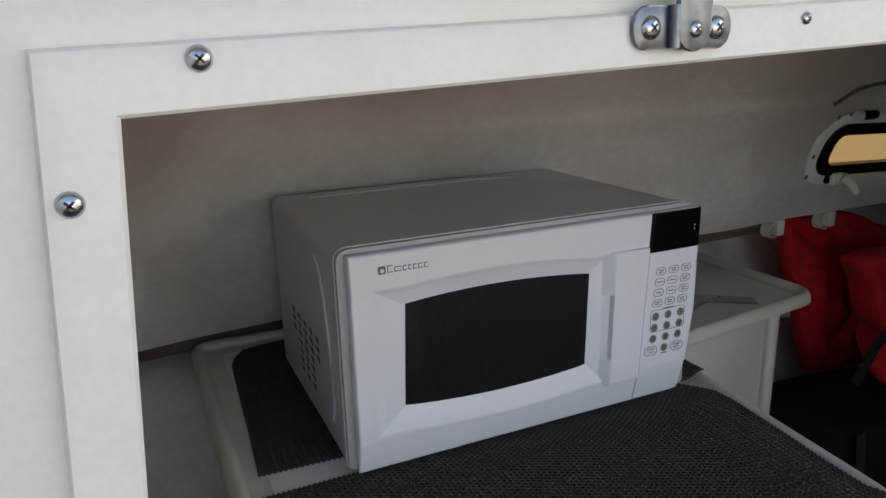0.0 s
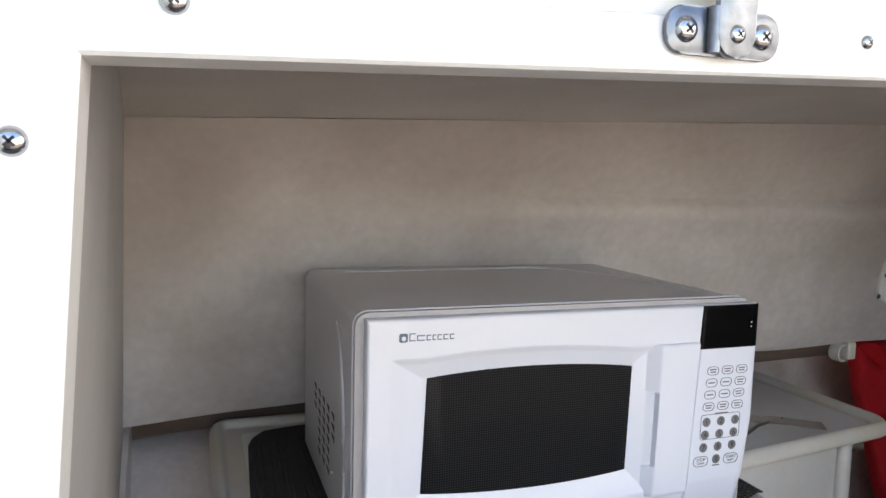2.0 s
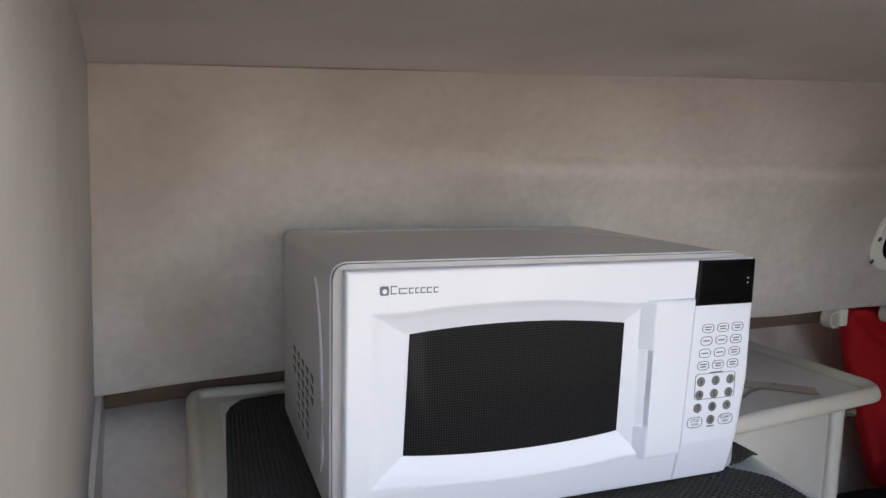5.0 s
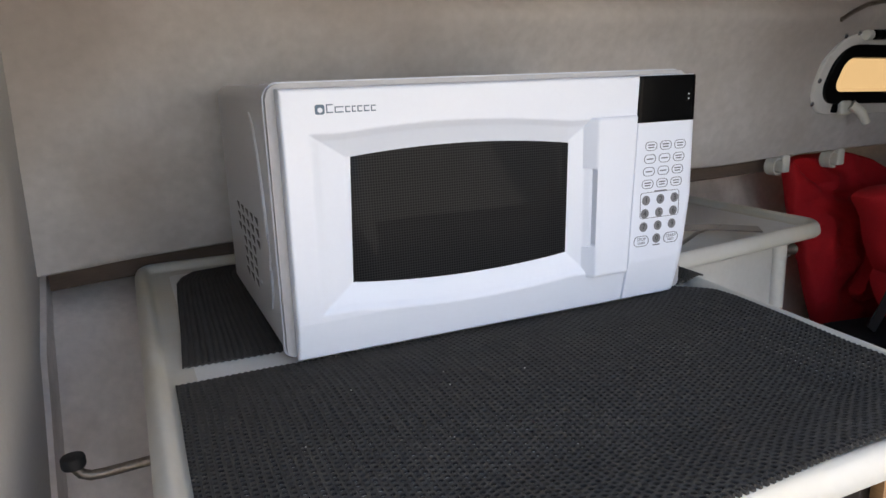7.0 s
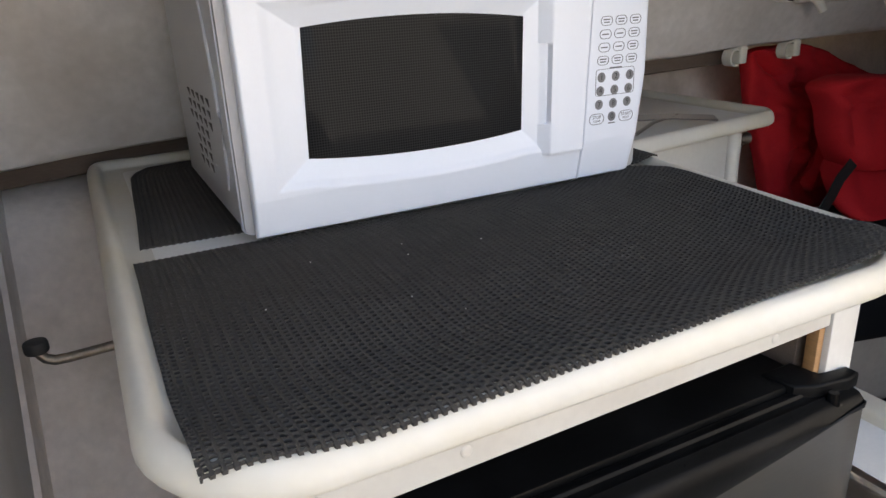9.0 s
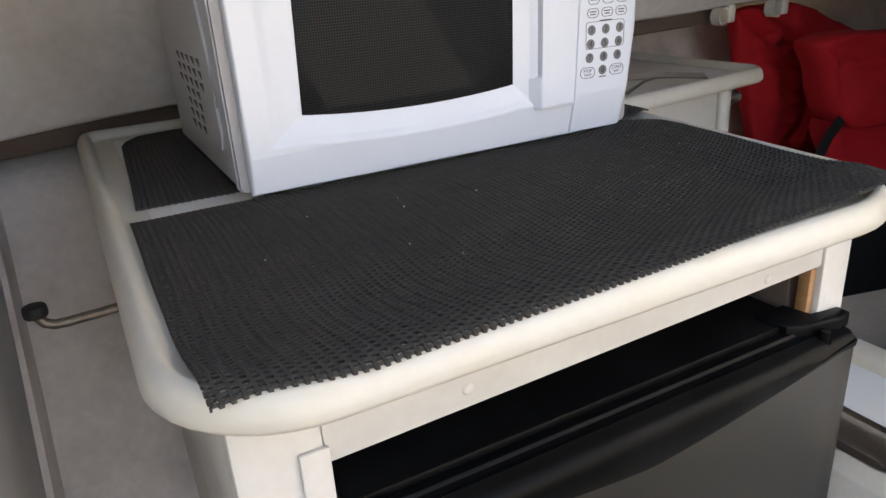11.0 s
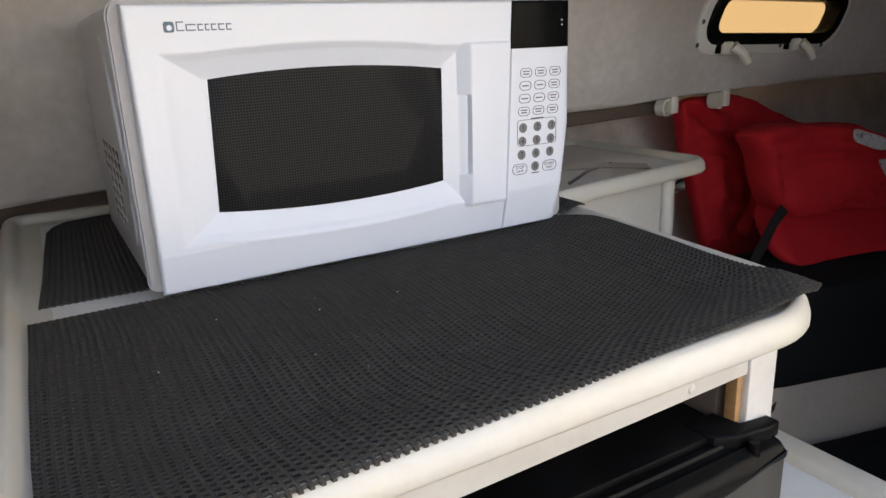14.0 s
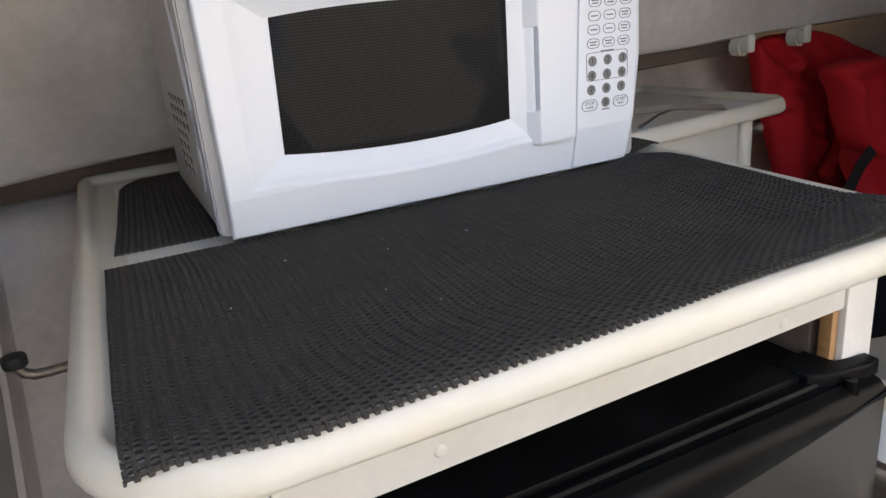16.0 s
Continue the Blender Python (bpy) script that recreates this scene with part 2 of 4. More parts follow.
def tube(path, r, seg=12, caps=True):
    pts = [Vector(p) for p in path]
    loops = []
    ref = Vector((0, 0, 1))
    for i, p in enumerate(pts):
        d = (pts[min(i + 1, len(pts) - 1)] - pts[max(i - 1, 0)]).normalized()
        u = d.cross(ref)
        if u.length < 0.05:
            u = d.cross(Vector((0, 1, 0)))
        u.normalize()
        w = d.cross(u)
        rr = r[i] if isinstance(r, (list, tuple)) else r
        loops.append([p + rr * (math.cos(2 * math.pi * k / seg) * u + math.sin(2 * math.pi * k / seg) * w) for k in range(seg)])
    return loft(loops, caps)


def band(path, width_dir, width, thick):
    """Flat strap along a path."""
    pts = [Vector(p) for p in path]
    wd = Vector(width_dir).normalized()
    loops = []
    for i, p in enumerate(pts):
        d = (pts[min(i + 1, len(pts) - 1)] - pts[max(i - 1, 0)]).normalized()
        nrm = d.cross(wd).normalized()
        loops.append([p + wd * sx * width / 2 + nrm * sz * thick / 2 for sx, sz in ((-1, -1), (1, -1), (1, 1), (-1, 1))])
    return loft(loops)


def dome(center, normal, r, h, seg=16, rings=4):
    """Low round head standing on a surface."""
    nrm = Vector(normal).normalized()
    u = nrm.orthogonal().normalized()
    w = nrm.cross(u)
    c = Vector(center)
    loops = []
    for k in range(rings + 1):
        a = math.pi / 2 * k / rings
        q = max(r * math.cos(a), r * 0.05)
        loops.append([c + nrm * h * math.sin(a) + q * (math.cos(2 * math.pi * i / seg) * u + math.sin(2 * math.pi * i / seg) * w) for i in range(seg)])
    return loft(loops)


def screw_head(name, center, normal, r, h, material, parent, label=""):
    """Round head with a recessed cross slot."""
    ob = part(name, dome(center, normal, r, h), material, parent, label)
    nrm = Vector(normal).normalized()
    u = nrm.orthogonal().normalized()
    w = nrm.cross(u)
    c = Vector(center) + nrm * h * 1.02
    b = bmesh.new()
    for a, q in ((u, w), (w, u)):
        vs = [b.verts.new(c + a * sa * r * 0.42 + q * sq * r * 0.10 + nrm * hh) for hh in (-h * 0.25, 0.0) for sa, sq in ((-1, -1), (1, -1), (1, 1), (-1, 1))]
        b.faces.new(vs[4:])
        for i in range(4):
            b.faces.new((vs[i], vs[(i + 1) % 4], vs[4 + (i + 1) % 4], vs[4 + i]))
    part("slot", b, DARKINK, ob)
    return ob


def soft_block(size, power=5.0, cuts=14, wobble=0.006, freq=9.0, seed=0.0, shape=None):
    """Cushion-like block about the origin, with gentle creases."""
    b = bmesh.new()
    bmesh.ops.create_cube(b, size=2.0)
    bmesh.ops.subdivide_edges(b, edges=b.edges[:], cuts=cuts, use_grid_fill=True)
    for v in b.verts:
        p = v.co
        nn = (abs(p.x) ** power + abs(p.y) ** power + abs(p.z) ** power) ** (1 / power)
        p = p / nn
        q = Vector((p.x * size[0] / 2, p.y * size[1] / 2, p.z * size[2] / 2))
        if shape:
            q = shape(q)
        off = noise.noise_vector(q * freq + Vector((seed, seed * 2, 0)))
        off2 = noise.noise(q * freq * 2.7 + Vector((0, seed, seed)))
        v.co = q + off * wobble + p.normalized() * off2 * wobble * 0.6
    return b


def text_mesh(body, size, place, material, parent, name="numeral"):
    cu = bpy.data.curves.new("t", "FONT")
    cu.body, cu.size, cu.align_x, cu.align_y, cu.extrude = body, size, "CENTER", "CENTER", 0.0001
    tmp = bpy.data.objects.new("t", cu)
    scene.collection.objects.link(tmp)
    bpy.context.view_layer.update()
    me = bpy.data.meshes.new_from_object(tmp.evaluated_get(bpy.context.evaluated_depsgraph_get()))
    bpy.data.objects.remove(tmp)
    bpy.data.curves.remove(cu)
    me.materials.clear()
    me.materials.append(material)
    me.transform(Matrix.Translation(Vector(place) - origin_of(parent)) @ pose(0, 0, 0, 90, 0, 0))
    ob = new(name, me)
    ob.parent = parent
    return ob


def smooth01(t):
    t = min(1.0, max(0.0, t))
    return t * t * (3 - 2 * t)


# ---- structure: hull, liner, ceiling, walls ----
def liner_bottom(x):
    u = x + 0.24
    return 0.44 - 0.06 * u, 0.918 + 0.078 * u - 0.0185 * u * u


def liner_top(x):
    u = x + 0.22
    return 0.27 - 0.05 * u, 1.347 + 0.036 * u


def liner_face(x, f):
    """Point of the padded liner's face: f runs 0 at the lower edge to 1 at the ceiling."""
    yb, zb = liner_bottom(x)
    yt, zt = liner_top(x)
    zc = 1.262 + 0.004 * x
    yc = yb + (yt - yb) * 0.60
    if f < 0.75:
        t = f / 0.75
        y = yb - 0.010 * math.sin(math.pi * min(1, t * 1.6)) * (1 - t) + (yc - yb) * t ** 1.1
        z = zb + 0.012 + (zc - zb - 0.012) * t
    else:
        t = (f - 0.75) / 0.25
        y = yc + (yt - yc) * t + 0.004 * math.sin(math.pi * t)
        z = zc + (zt - zc) * t
    groove = 0.013 * math.exp(-((z - zc) / 0.012) ** 2) * smooth01((x - 0.12) / 0.3)
    y += groove - 0.009 * math.exp(-((z - zc + 0.03) / 0.02) ** 2) * smooth01((x - 0.12) / 0.3)
    y += 0.0025 * noise.noise(Vector((x * 2.0, z * 26, 9))) + 0.0014 * noise.noise(Vector((x * 26, z * 3, 1)))
    k = noise.noise(Vector((x * 3.1, f * 3.0, 0.3))) * 0.005 + noise.noise(Vector((x * 9, f * 7, 2.3))) * 0.0018
    return Vector((x, y + k, z))


PX0, PX1, PZ0, PZ1 = 1.030, 1.450, 1.070, 1.212      # portlight


def build_liner():
    xs = np.linspace(-0.262, 2.5, 260)
    loops = []
    for x in xs:
        x = float(x)
        yb, zb = liner_bottom(x)
        wave = 0.003 * noise.noise(Vector((x * 6, 0, 5)))
        zb += wave
        row = [Vector((x, yb + 0.16, zb + 0.03)), Vector((x, yb + 0.05, zb + 0.004)), Vector((x, yb + 0.02, zb - 0.002)),
               Vector((x, yb + 0.005, zb + 0.003))]
        row += [liner_face(x, float(f)) for f in np.linspace(0.0, 1.0, 44)]
        yt, zt = liner_top(x)
        row += [Vector((x, yt + 0.15, zt + 0.04))]
        loops.append(row)
    b = loft(loops, close_ends=False, closed=False)
    gone = []
    for f in b.faces:
        c = f.calc_center_median()
        if PX0 + 0.028 < c.x < PX1 - 0.012 and PZ0 + 0.028 < c.z < PZ1 - 0.028 and c.y < 0.42:
            gone.append(f)
    bmesh.ops.delete(b, geom=gone, context="FACES")
    return b


tagged(part("wall_hull_liner", build_liner(), LINER), "padded off-white fabric hull liner with brown mildew stains, tanner towards the top", "wall", kind="structure")


def build_ceiling():
    loops = []
    for x in np.linspace(-0.30, 2.5, 60):
        x = float(x)
        yt, zt = liner_top(x)
        row = []
        for k in range(15):
            t = k / 14
            y = yt + 0.004 + (-0.336 - yt) * t
            z = zt + 0.010 * smooth01(t * 5) + 0.010 * math.sin(math.pi * t) + 0.002 * noise.noise(Vector((x * 4, y * 5, 0)))
            row.append(Vector((x, y, z)))
        loops.append(row)
    b = loft(loops, close_ends=False, closed=False)
    top = bmesh.new()
    box((-1.6, -0.333, 1.50), (2.5, 0.80, 1.53), bm=top)
    return join(b, top)


tagged(part("ceiling", build_ceiling(), CEILING), "low fabric-lined cabin ceiling, grey-brown", "ceiling", kind="structure")


def hull_y(x, z):
    a = 0.467 + 0.70 * (z - 0.905) + 0.16 * smooth01((z - 0.85) / 0.07)
    b = 0.60 + 0.22 * (z - 0.9)
    return a + (b - a) * smooth01((x - 0.05) / 0.6)


def build_hull():
    loops = []
    for x in np.linspace(-0.30, 2.5, 90):
        x = float(x)
        row = []
        for z in np.linspace(0.0, 1.10, 40):
            z = float(z)
            k = 0.0015 * noise.noise(Vector((x * 30, z * 30, 0))) + 0.003 * noise.noise(Vector((x * 8, z * 8, 4)))
            row.append(Vector((x, hull_y(x, max(z, 0.3)) + k, z)))
        loops.append(row)
    return loft(loops, close_ends=False, closed=False)


tagged(part("wall_hull", build_hull(), HULL), "rough painted fibreglass hull side, grey-beige", "wall", kind="structure")


EDGE_TOP = lambda x: 1.324 + 0.044 * (x + 0.177)
EDGE_LEFT = lambda z: -0.177 - 0.070 * (1.324 - z)


def wall_x(y, z=0.9):
    near, far = EDGE_LEFT(z) - 0.001, -0.243 + 0.03 * (z - 0.92)
    return near + (far - near) * (y + 0.336) / 0.776


def build_side_wall():
    loops = []
    for y in np.linspace(-0.336, 0.60, 30):
        y = float(y)
        loops.append([Vector((wall_x(y, z) + 0.0015 * noise.noise(Vector((y * 6, z * 6, 1))), y, z)) for z in [k * 0.05 for k in range(30)]])
    b = loft(loops, close_ends=False, closed=False)
    return join(b, box((-0.40, -0.333, 0.0), (-0.37, 0.76, 1.50)))


tagged(part("wall_side", build_side_wall(), WALL), "plain grey-painted cabin side wall", "wall", kind="structure")

# dark strip added for the shade under the liner's lower edge
shade_strip = []
for x in np.linspace(-0.236, 1.10, 44):
    yb, zb = liner_bottom(float(x))
    w = 0.002 * noise.noise(Vector((float(x) * 8, 0, 2)))
    shade_strip.append([(float(x), yb + 0.046 + w, zb + 0.012), (float(x), yb + 0.047 + w, zb - 0.030 + w), (float(x), yb + 0.050, zb - 0.033), (float(x), yb + 0.062, zb - 0.033), (float(x), yb + 0.064, zb + 0.012)])
tagged(part("trim_shade_strip", loft(shade_strip), SHADE_WOOD), "dark brown strip standing for the shade under the hull liner", "trim", kind="structure")

# bonded strip where the side wall meets the hull, below the liner
strip = []
for z in np.linspace(0.0, 0.93, 24):
    z = float(z)
    yh = hull_y(-0.24, max(z, 0.3))
    strip.append([Vector((wall_x(yh - 0.115, z) - 0.002, yh - 0.115, z)), Vector((wall_x(yh - 0.112, z) + 0.007, yh - 0.112, z)),
                  Vector((wall_x(yh - 0.02, z) + 0.009, yh - 0.02, z)), Vector((wall_x(yh, z) + 0.012, yh - 0.008, z)), Vector((wall_x(yh, z) - 0.004, yh + 0.01, z))])
tagged(part("trim_hull_joint", loft(strip, False, False), HULL), "grey painted fibreglass strip in the wall corner", "trim", kind="structure")

tagged(part("floor", box((-3.0, -4.0, -0.05), (3.0, 1.0, 0.0)), FLOOR, smooth=False), "worn painted floor", "floor", kind="structure")
tagged(part("wall_far", box((2.42, -0.6, 0.0), (2.46, 0.7, 1.5)), WALL, smooth=False), "plain cabin end wall", "wall", kind="structure")
# unseen wall, added to cut daylight on the jackets and far liner
tagged(part("wall_light_stop", box((0.89, -0.60, 0.0), (2.42, -0.56, 1.5)), WALL, smooth=False), "unseen plain wall added to keep daylight off the far end", "wall", kind="structure")

# unseen shell, added against sun leaking in behind the liner
tagged(part("wall_sun_seal", box((-0.40, 0.76, 0.0), (2.5, 0.80, 1.50)), HULL, smooth=False), "unseen outer shell added to stop sun leaking in", "wall", kind="structure")
# unseen cover over the open gap beside the bulkhead, keeps the sky out
tagged(part("roof_gap_cover", box((0.60, -0.60, 1.42), (2.46, -0.337, 1.45)), CEILING, smooth=False), "unseen roof piece added to close a gap to the sky", "ceiling", kind="structure")
# unseen deck, added to govern light bounced in from below
tagged(part("deck", box((-3.0, -4.0, 0.0), (6.0, -1.4, 0.20), 0.02), DECK), "unseen dark deck added outside the hatch to set the upward bounce", "deck", kind="structure")
# unseen overhang, added to hold back sky light from above
tagged(part("roof_sky_shade", box((-1.8, -0.80, 1.86), (2.6, -0.351, 1.90), 0.01), GELCOAT), "unseen white overhang added to block sky light above the hatch", "roof", kind="structure")
# added reflector out of view: sends warm sun to the cabin's left
tagged(part("wall_bounce_side", box((2.20, -4.0, 0.9), (2.3, -0.62, 2.7), 0.02), GELCOAT), "unseen white reflector wall added to bounce sun onto the left side", "wall", kind="structure")
# out-of-view blocker, added so less sky from the left lights the right side
tagged(part("wall_sky_block", box((-1.60, -4.0, 0.2), (-1.50, -0.36, 2.2), 0.02), GELCOAT), "unseen white wall added to block sky light from the left", "wall", kind="structure")
# unseen sunlit wall, added to bounce level light through the hatch
tagged(part("wall_bounce_far", box((-0.8, -4.2, 0.0), (6.0, -4.0, 1.5)), GELCOAT, smooth=False), "unseen white reflector wall added opposite the hatch", "wall", kind="structure")

# bulkhead with the hatch opening
bulk = slab([(-1.6, 0.0), (EDGE_LEFT(0.0) - 0.010, 0.0), (EDGE_LEFT(1.33) - 0.010, EDGE_TOP(-0.19) + 0.010), (0.72, EDGE_TOP(0.72) + 0.010), (2.46, EDGE_TOP(0.72) + 0.010), (2.46, 2.0), (-1.6, 2.0)], "y", -0.350, -0.334)
tagged(part("wall_bulkhead", bulk, GELCOAT, smooth=False), "glossy white gelcoat bulkhead round the hatch opening", "wall", kind="structure")

hatch = thing("hatch_frame", (-0.19, -0.352, 1.33), "cream-white moulded hatch frame with steel screws and a hasp", "hatch frame")


def build_frame():
    """Mitred trim with rounded outer edge along the top and the side of the opening."""
    prof = [(0.0, -0.332), (0.0, -0.3565), (0.0015, -0.358), (0.012, -0.3585), (0.022, -0.358), (0.0255, -0.3565), (0.027, -0.352), (0.027, -0.3505), (0.004, -0.3505)]
    zlow, xr = 0.0, 2.3
    loops = []
    for k in (0, 1, 2):
        row = []
        for d, y in prof:
            if k == 0:
                row.append((EDGE_LEFT(zlow) - d, y, zlow))
            elif k == 1:
                row.append((-0.177 - d, y, 1.324 + d * 0.93))
            else:
                row.append((xr, y, EDGE_TOP(xr) + d))
        loops.append(row)
    return loft(loops)


part("frame_moulding", build_frame(), TRIM, hatch)
FY = -0.3585
for sx, sz in ((-0.1475, 1.3445), (-0.198, 1.2945), (-0.2085, 1.14), (0.60, 1.371)):
    screw_head("screw", (sx, FY, sz), (0, -1, 0), 0.0052, 0.0032, CHROME, hatch, "domed steel screw")
screw_head("small_screw", (0.170, FY, 1.357), (0, -1, 0), 0.0035, 0.0022, CHROME, hatch, "small steel screw")

# hasp: plate with two screws and a folded strap
hasp = thing("hasp", (0.086, FY, 1.353), "shiny zinc-plated steel hasp on the hatch frame", "hasp")
part("plate", slab(rrect(0.051, 0.1125, 1.3425, 1.3635, (0.0085,) * 4), "y", FY - 0.003, FY, 0.0008), ZINC, hasp)
for sx in (0.0610, 0.1025):
    screw_head("screw", (sx, FY - 0.003, 1.353), (0, -1, 0), 0.0058, 0.003, CHROME, hasp)
strap = slab(rrect(0.0745, 0.0945, 1.3415, 1.40, (0.0095, 0.0095, 0.001, 0.001)), "y", FY - 0.008, FY - 0.0045, 0.0007)
part("strap", strap, ZINC, hasp, "folded steel strap")
part("knuckle", tube([(0.0745, FY - 0.005, 1.3435), (0.0745, FY - 0.005, 1.3635)], 0.003, 10), ZINC, hasp)
screw_head("rivet", (0.0845, FY - 0.008, 1.352), (0, -1, 0), 0.0042, 0.002, CHROME, hasp)

# ---- fridge counter ----
CX0, CX1, CY0, CY1 = -0.127, 0.511, -0.344, 0.475
RADII = (0.085, 0.095, 0.02, 0.03)
PROFILE = ((0.060, 0.8994), (0.027, 0.8996), (0.0215, 0.9000), (0.0196, 0.9014), (0.0183, 0.9052), (0.0162, 0.9092), (0.0130, 0.9116), (0.0095, 0.9119),
           (0.0055, 0.9095), (0.0022, 0.9050), (0.0004, 0.8990), (0.0, 0.8930), (0.0015, 0.8905), (0.005, 0.8875), (0.012, 0.8855), (0.030, 0.8850), (0.055, 0.8850))


def skew_right(x, y):
    """The counter's free end runs slightly askew."""
    return x + 0.107 * (y - 0.02) * smooth01((x - 0.25) / 0.20)


def counter_top(x0, x1, y0, y1, radii):
    loops = []
    for d, z in PROFILE:
        loops.append([(skew_right(p[0], p[1]), p[1], z) for p in rrect(x0, x1, y0, y1, radii, d, 10)])
    return loops


cab = thing("fridge_cabinet", (0.2, 0.1, 0.0), "white painted cabinet with open front housing a small fridge", "cabinet")
top = thing("countertop", (0.2, 0.1, 0.880), "white painted countertop with raised rounded rim, yellowed at the front", "countertop")
part("rim", loft(counter_top(CX0, CX1, CY0, CY1, RADII), close_ends=False), RIM, top, "rounded white rim with yellow wear")
part("work_surface", slab([(skew_right(*p), p[1]) for p in rrect(CX0 + 0.045, CX1 - 0.045, CY0 + 0.045, CY1 - 0.045, (0.04, 0.05, 0.01, 0.01))], "z", 0.8855, 0.8999), GELCOAT, top, smooth=False)

FR = -0.285          # plane of the cabinet's front
apron = box((-0.038, FR - 0.001, 0.822), (0.4195, FR + 0.018, 0.8845), 0.0015)
for v in apron.verts:
    if v.co.z < 0.85:
        v.co.z += 0.024 * (v.co.x + 0.038)
part("apron", apron, CABINET, cab)
part("stile", box((0.420, FR - 0.003, 0.0), (0.4555, FR + 0.02, 0.8845), 0.002), CABINET, cab)
part("stile", box((-0.092, FR - 0.003, 0.0), (-0.0385, FR + 0.02, 0.8845), 0.002), CABINET, cab)
part("corner_block", box((-0.055, FR - 0.007, 0.0), (-0.036, FR - 0.0032, 0.838), 0.0015), CABINET, cab)
part("side_panel", box((-0.092, FR + 0.0205, 0.0), (-0.077, 0.44, 0.8845), 0.001), CABINET, cab)
part("side_panel", box((0.4405, FR + 0.0205, 0.0), (0.4555, 0.44, 0.8845), 0.001), CABINET, cab)
part("wooden_post", box((0.4115, FR + 0.0025, 0.0), (0.4193, FR + 0.014, 0.8300), 0.0008), WOOD, cab, "bare orange plywood edge")
# the panel's shade is put into its dark colour
part("wooden_panel", box((0.4110, FR + 0.0215, 0.0), (0.4400, 0.42, 0.884), 0.001), SHADE_WOOD, cab, "wooden inner panel, coloured dark for its shaded side")
part("back_panel", box((-0.076, 0.425, 0.0), (0.427, 0.438, 0.884)), CABINET, cab)
for sx, sz in ((0.062, 0.8385), (0.350, 0.8395)):
    part("screw", dome((sx, FR - 0.001, sz), (0, -1, 0), 0.0045, 0.0014, 14, 3), CABINET, cab, "painted-over screw")

# fridge: body and door with moulded black cap
fridge = thing("mini_fridge", (0.21, -0.02, 0.0), "small fridge with black plastic top and stainless steel door", "fridge")
part("body", box((-0.030, -0.283, 0.03), (0.4085, 0.20, 0.7850), 0.003), BLACKPLASTIC, fridge)
CAP = [(-0.2845, 0.795), (-0.290, 0.7995), (-0.2985, 0.7990), (-0.3005, 0.7960), (-0.3015, 0.7860), (-0.3055, 0.7800), (-0.3135, 0.7795), (-0.3165, 0.7830),
       (-0.3175, 0.7895), (-0.3215, 0.7925), (-0.330, 0.7915), (-0.3380, 0.7870), (-0.3430, 0.7785), (-0.3440, 0.7480), (-0.3425, 0.7440), (-0.2845, 0.7440)]


def build_cap():
    loops = []
    for x in np.linspace(-0.034, 0.437, 42):
        x = float(x)
        edge = min(x + 0.034, 0.437 - x)
        g = smooth01((edge - 0.022) / 0.02)
        h = smooth01((edge - 0.05) / 0.05)
        arch = 0.735 + 0.030 * (min(1.0, abs(x - 0.20) / 0.235)) ** 1.3
        row = []
        for i, (y, z) in enumerate(CAP):
            y = -0.2845 + (y + 0.2845) * 0.56
            z -= 0.016 if i < 13 else 0.0
            if i <= 2:
                z = 0.7790 + (z - 0.7790) * (1 - 0.75 * g)
            if 3 <= i <= 8:
                z = 0.7785 + (z - 0.7785) * g * 0.12
            if i >= 13:
                z += arch - 0.744
            if 9 <= i <= 12:
                z -= 0.001 * h
                y -= 0.002 * h
            if edge < 0.004:
                q = (0.004 - edge) * 0.5
                z = 0.775 + (z - 0.775) * (1 - q * 20)
            row.append((x, y, z))
        loops.append(row)
    return loft(loops)


door = part("door", slab([(-0.034, 0.05), (0.437, 0.05)] + [(0.437 - 0.471 * k / 30, 0.7345 + 0.030 * (min(1.0, abs(0.237 - 0.471 * k / 30) / 0.235)) ** 1.3) for k in range(31)], "y", -0.3165, -0.2885, 0.002), STEEL, fridge, "brushed stainless steel door")
part("door_cap", build_cap(), BLACKPLASTIC, door, "glossy black moulded handle cap")
part("hinge_cover", slab([(0.374, -0.2600), (0.378, -0.2895), (0.395, -0.2985), (0.430, -0.3050), (0.4455, -0.3020), (0.4455, -0.2892), (0.4105, -0.2892), (0.4105, -0.2600)], "z", 0.7725, 0.7885, 0.0028, 3), BLACKPLASTIC, fridge)
part("hinge_pin", tube([(0.405, -0.3075, 0.771), (0.405, -0.3075, 0.7835)], [0.0062, 0.0045], 14), BLACKGLOSS, fridge)

# ---- microwave ----
mw = thing("microwave", (0.23, 0.17, 0.9035), "white countertop microwave oven with dark window and keypad", "microwave")
MZ0, MZ1 = 0.908, 1.1535


def build_case():
    loops = []
    for y, d in ((0.0215, 0.0006), (0.020, 0.0), (0.0265, 0.0), (0.0268, 0.0022), (0.335, 0.0022), (0.342, 0.006)):
        loops.append([(p[0], y, p[1]) for p in rrect(-0.0035, 0.4600, 0.910, 1.1595, (0.006, 0.006, 0.015, 0.015), d, 6)])
    return loft(loops[1:])


part("case", build_case(), CASE, mw, "white painted steel case")
part("front_frame", slab(rrect(-0.0022, 0.4588, 0.911, 1.1582, (0.006, 0.006, 0.013, 0.013)), "y", 0.0125, 0.0205, 0.001), GREYGAP, mw)
for fx in (0.03, 0.42):
    for fy in (0.04, 0.30):
        part("foot", tube([(fx, fy, 0.9035), (fx, fy, 0.9118)], 0.011, 14), BLACKPLASTIC, mw)

WX0, WX1 = 0.064, 0.2985


def win_low(x):
    t = (x - WX0) / (WX1 - WX0)
    return 0.9755 - 0.002 * t - 0.0068 * 4 * t * (1 - t)


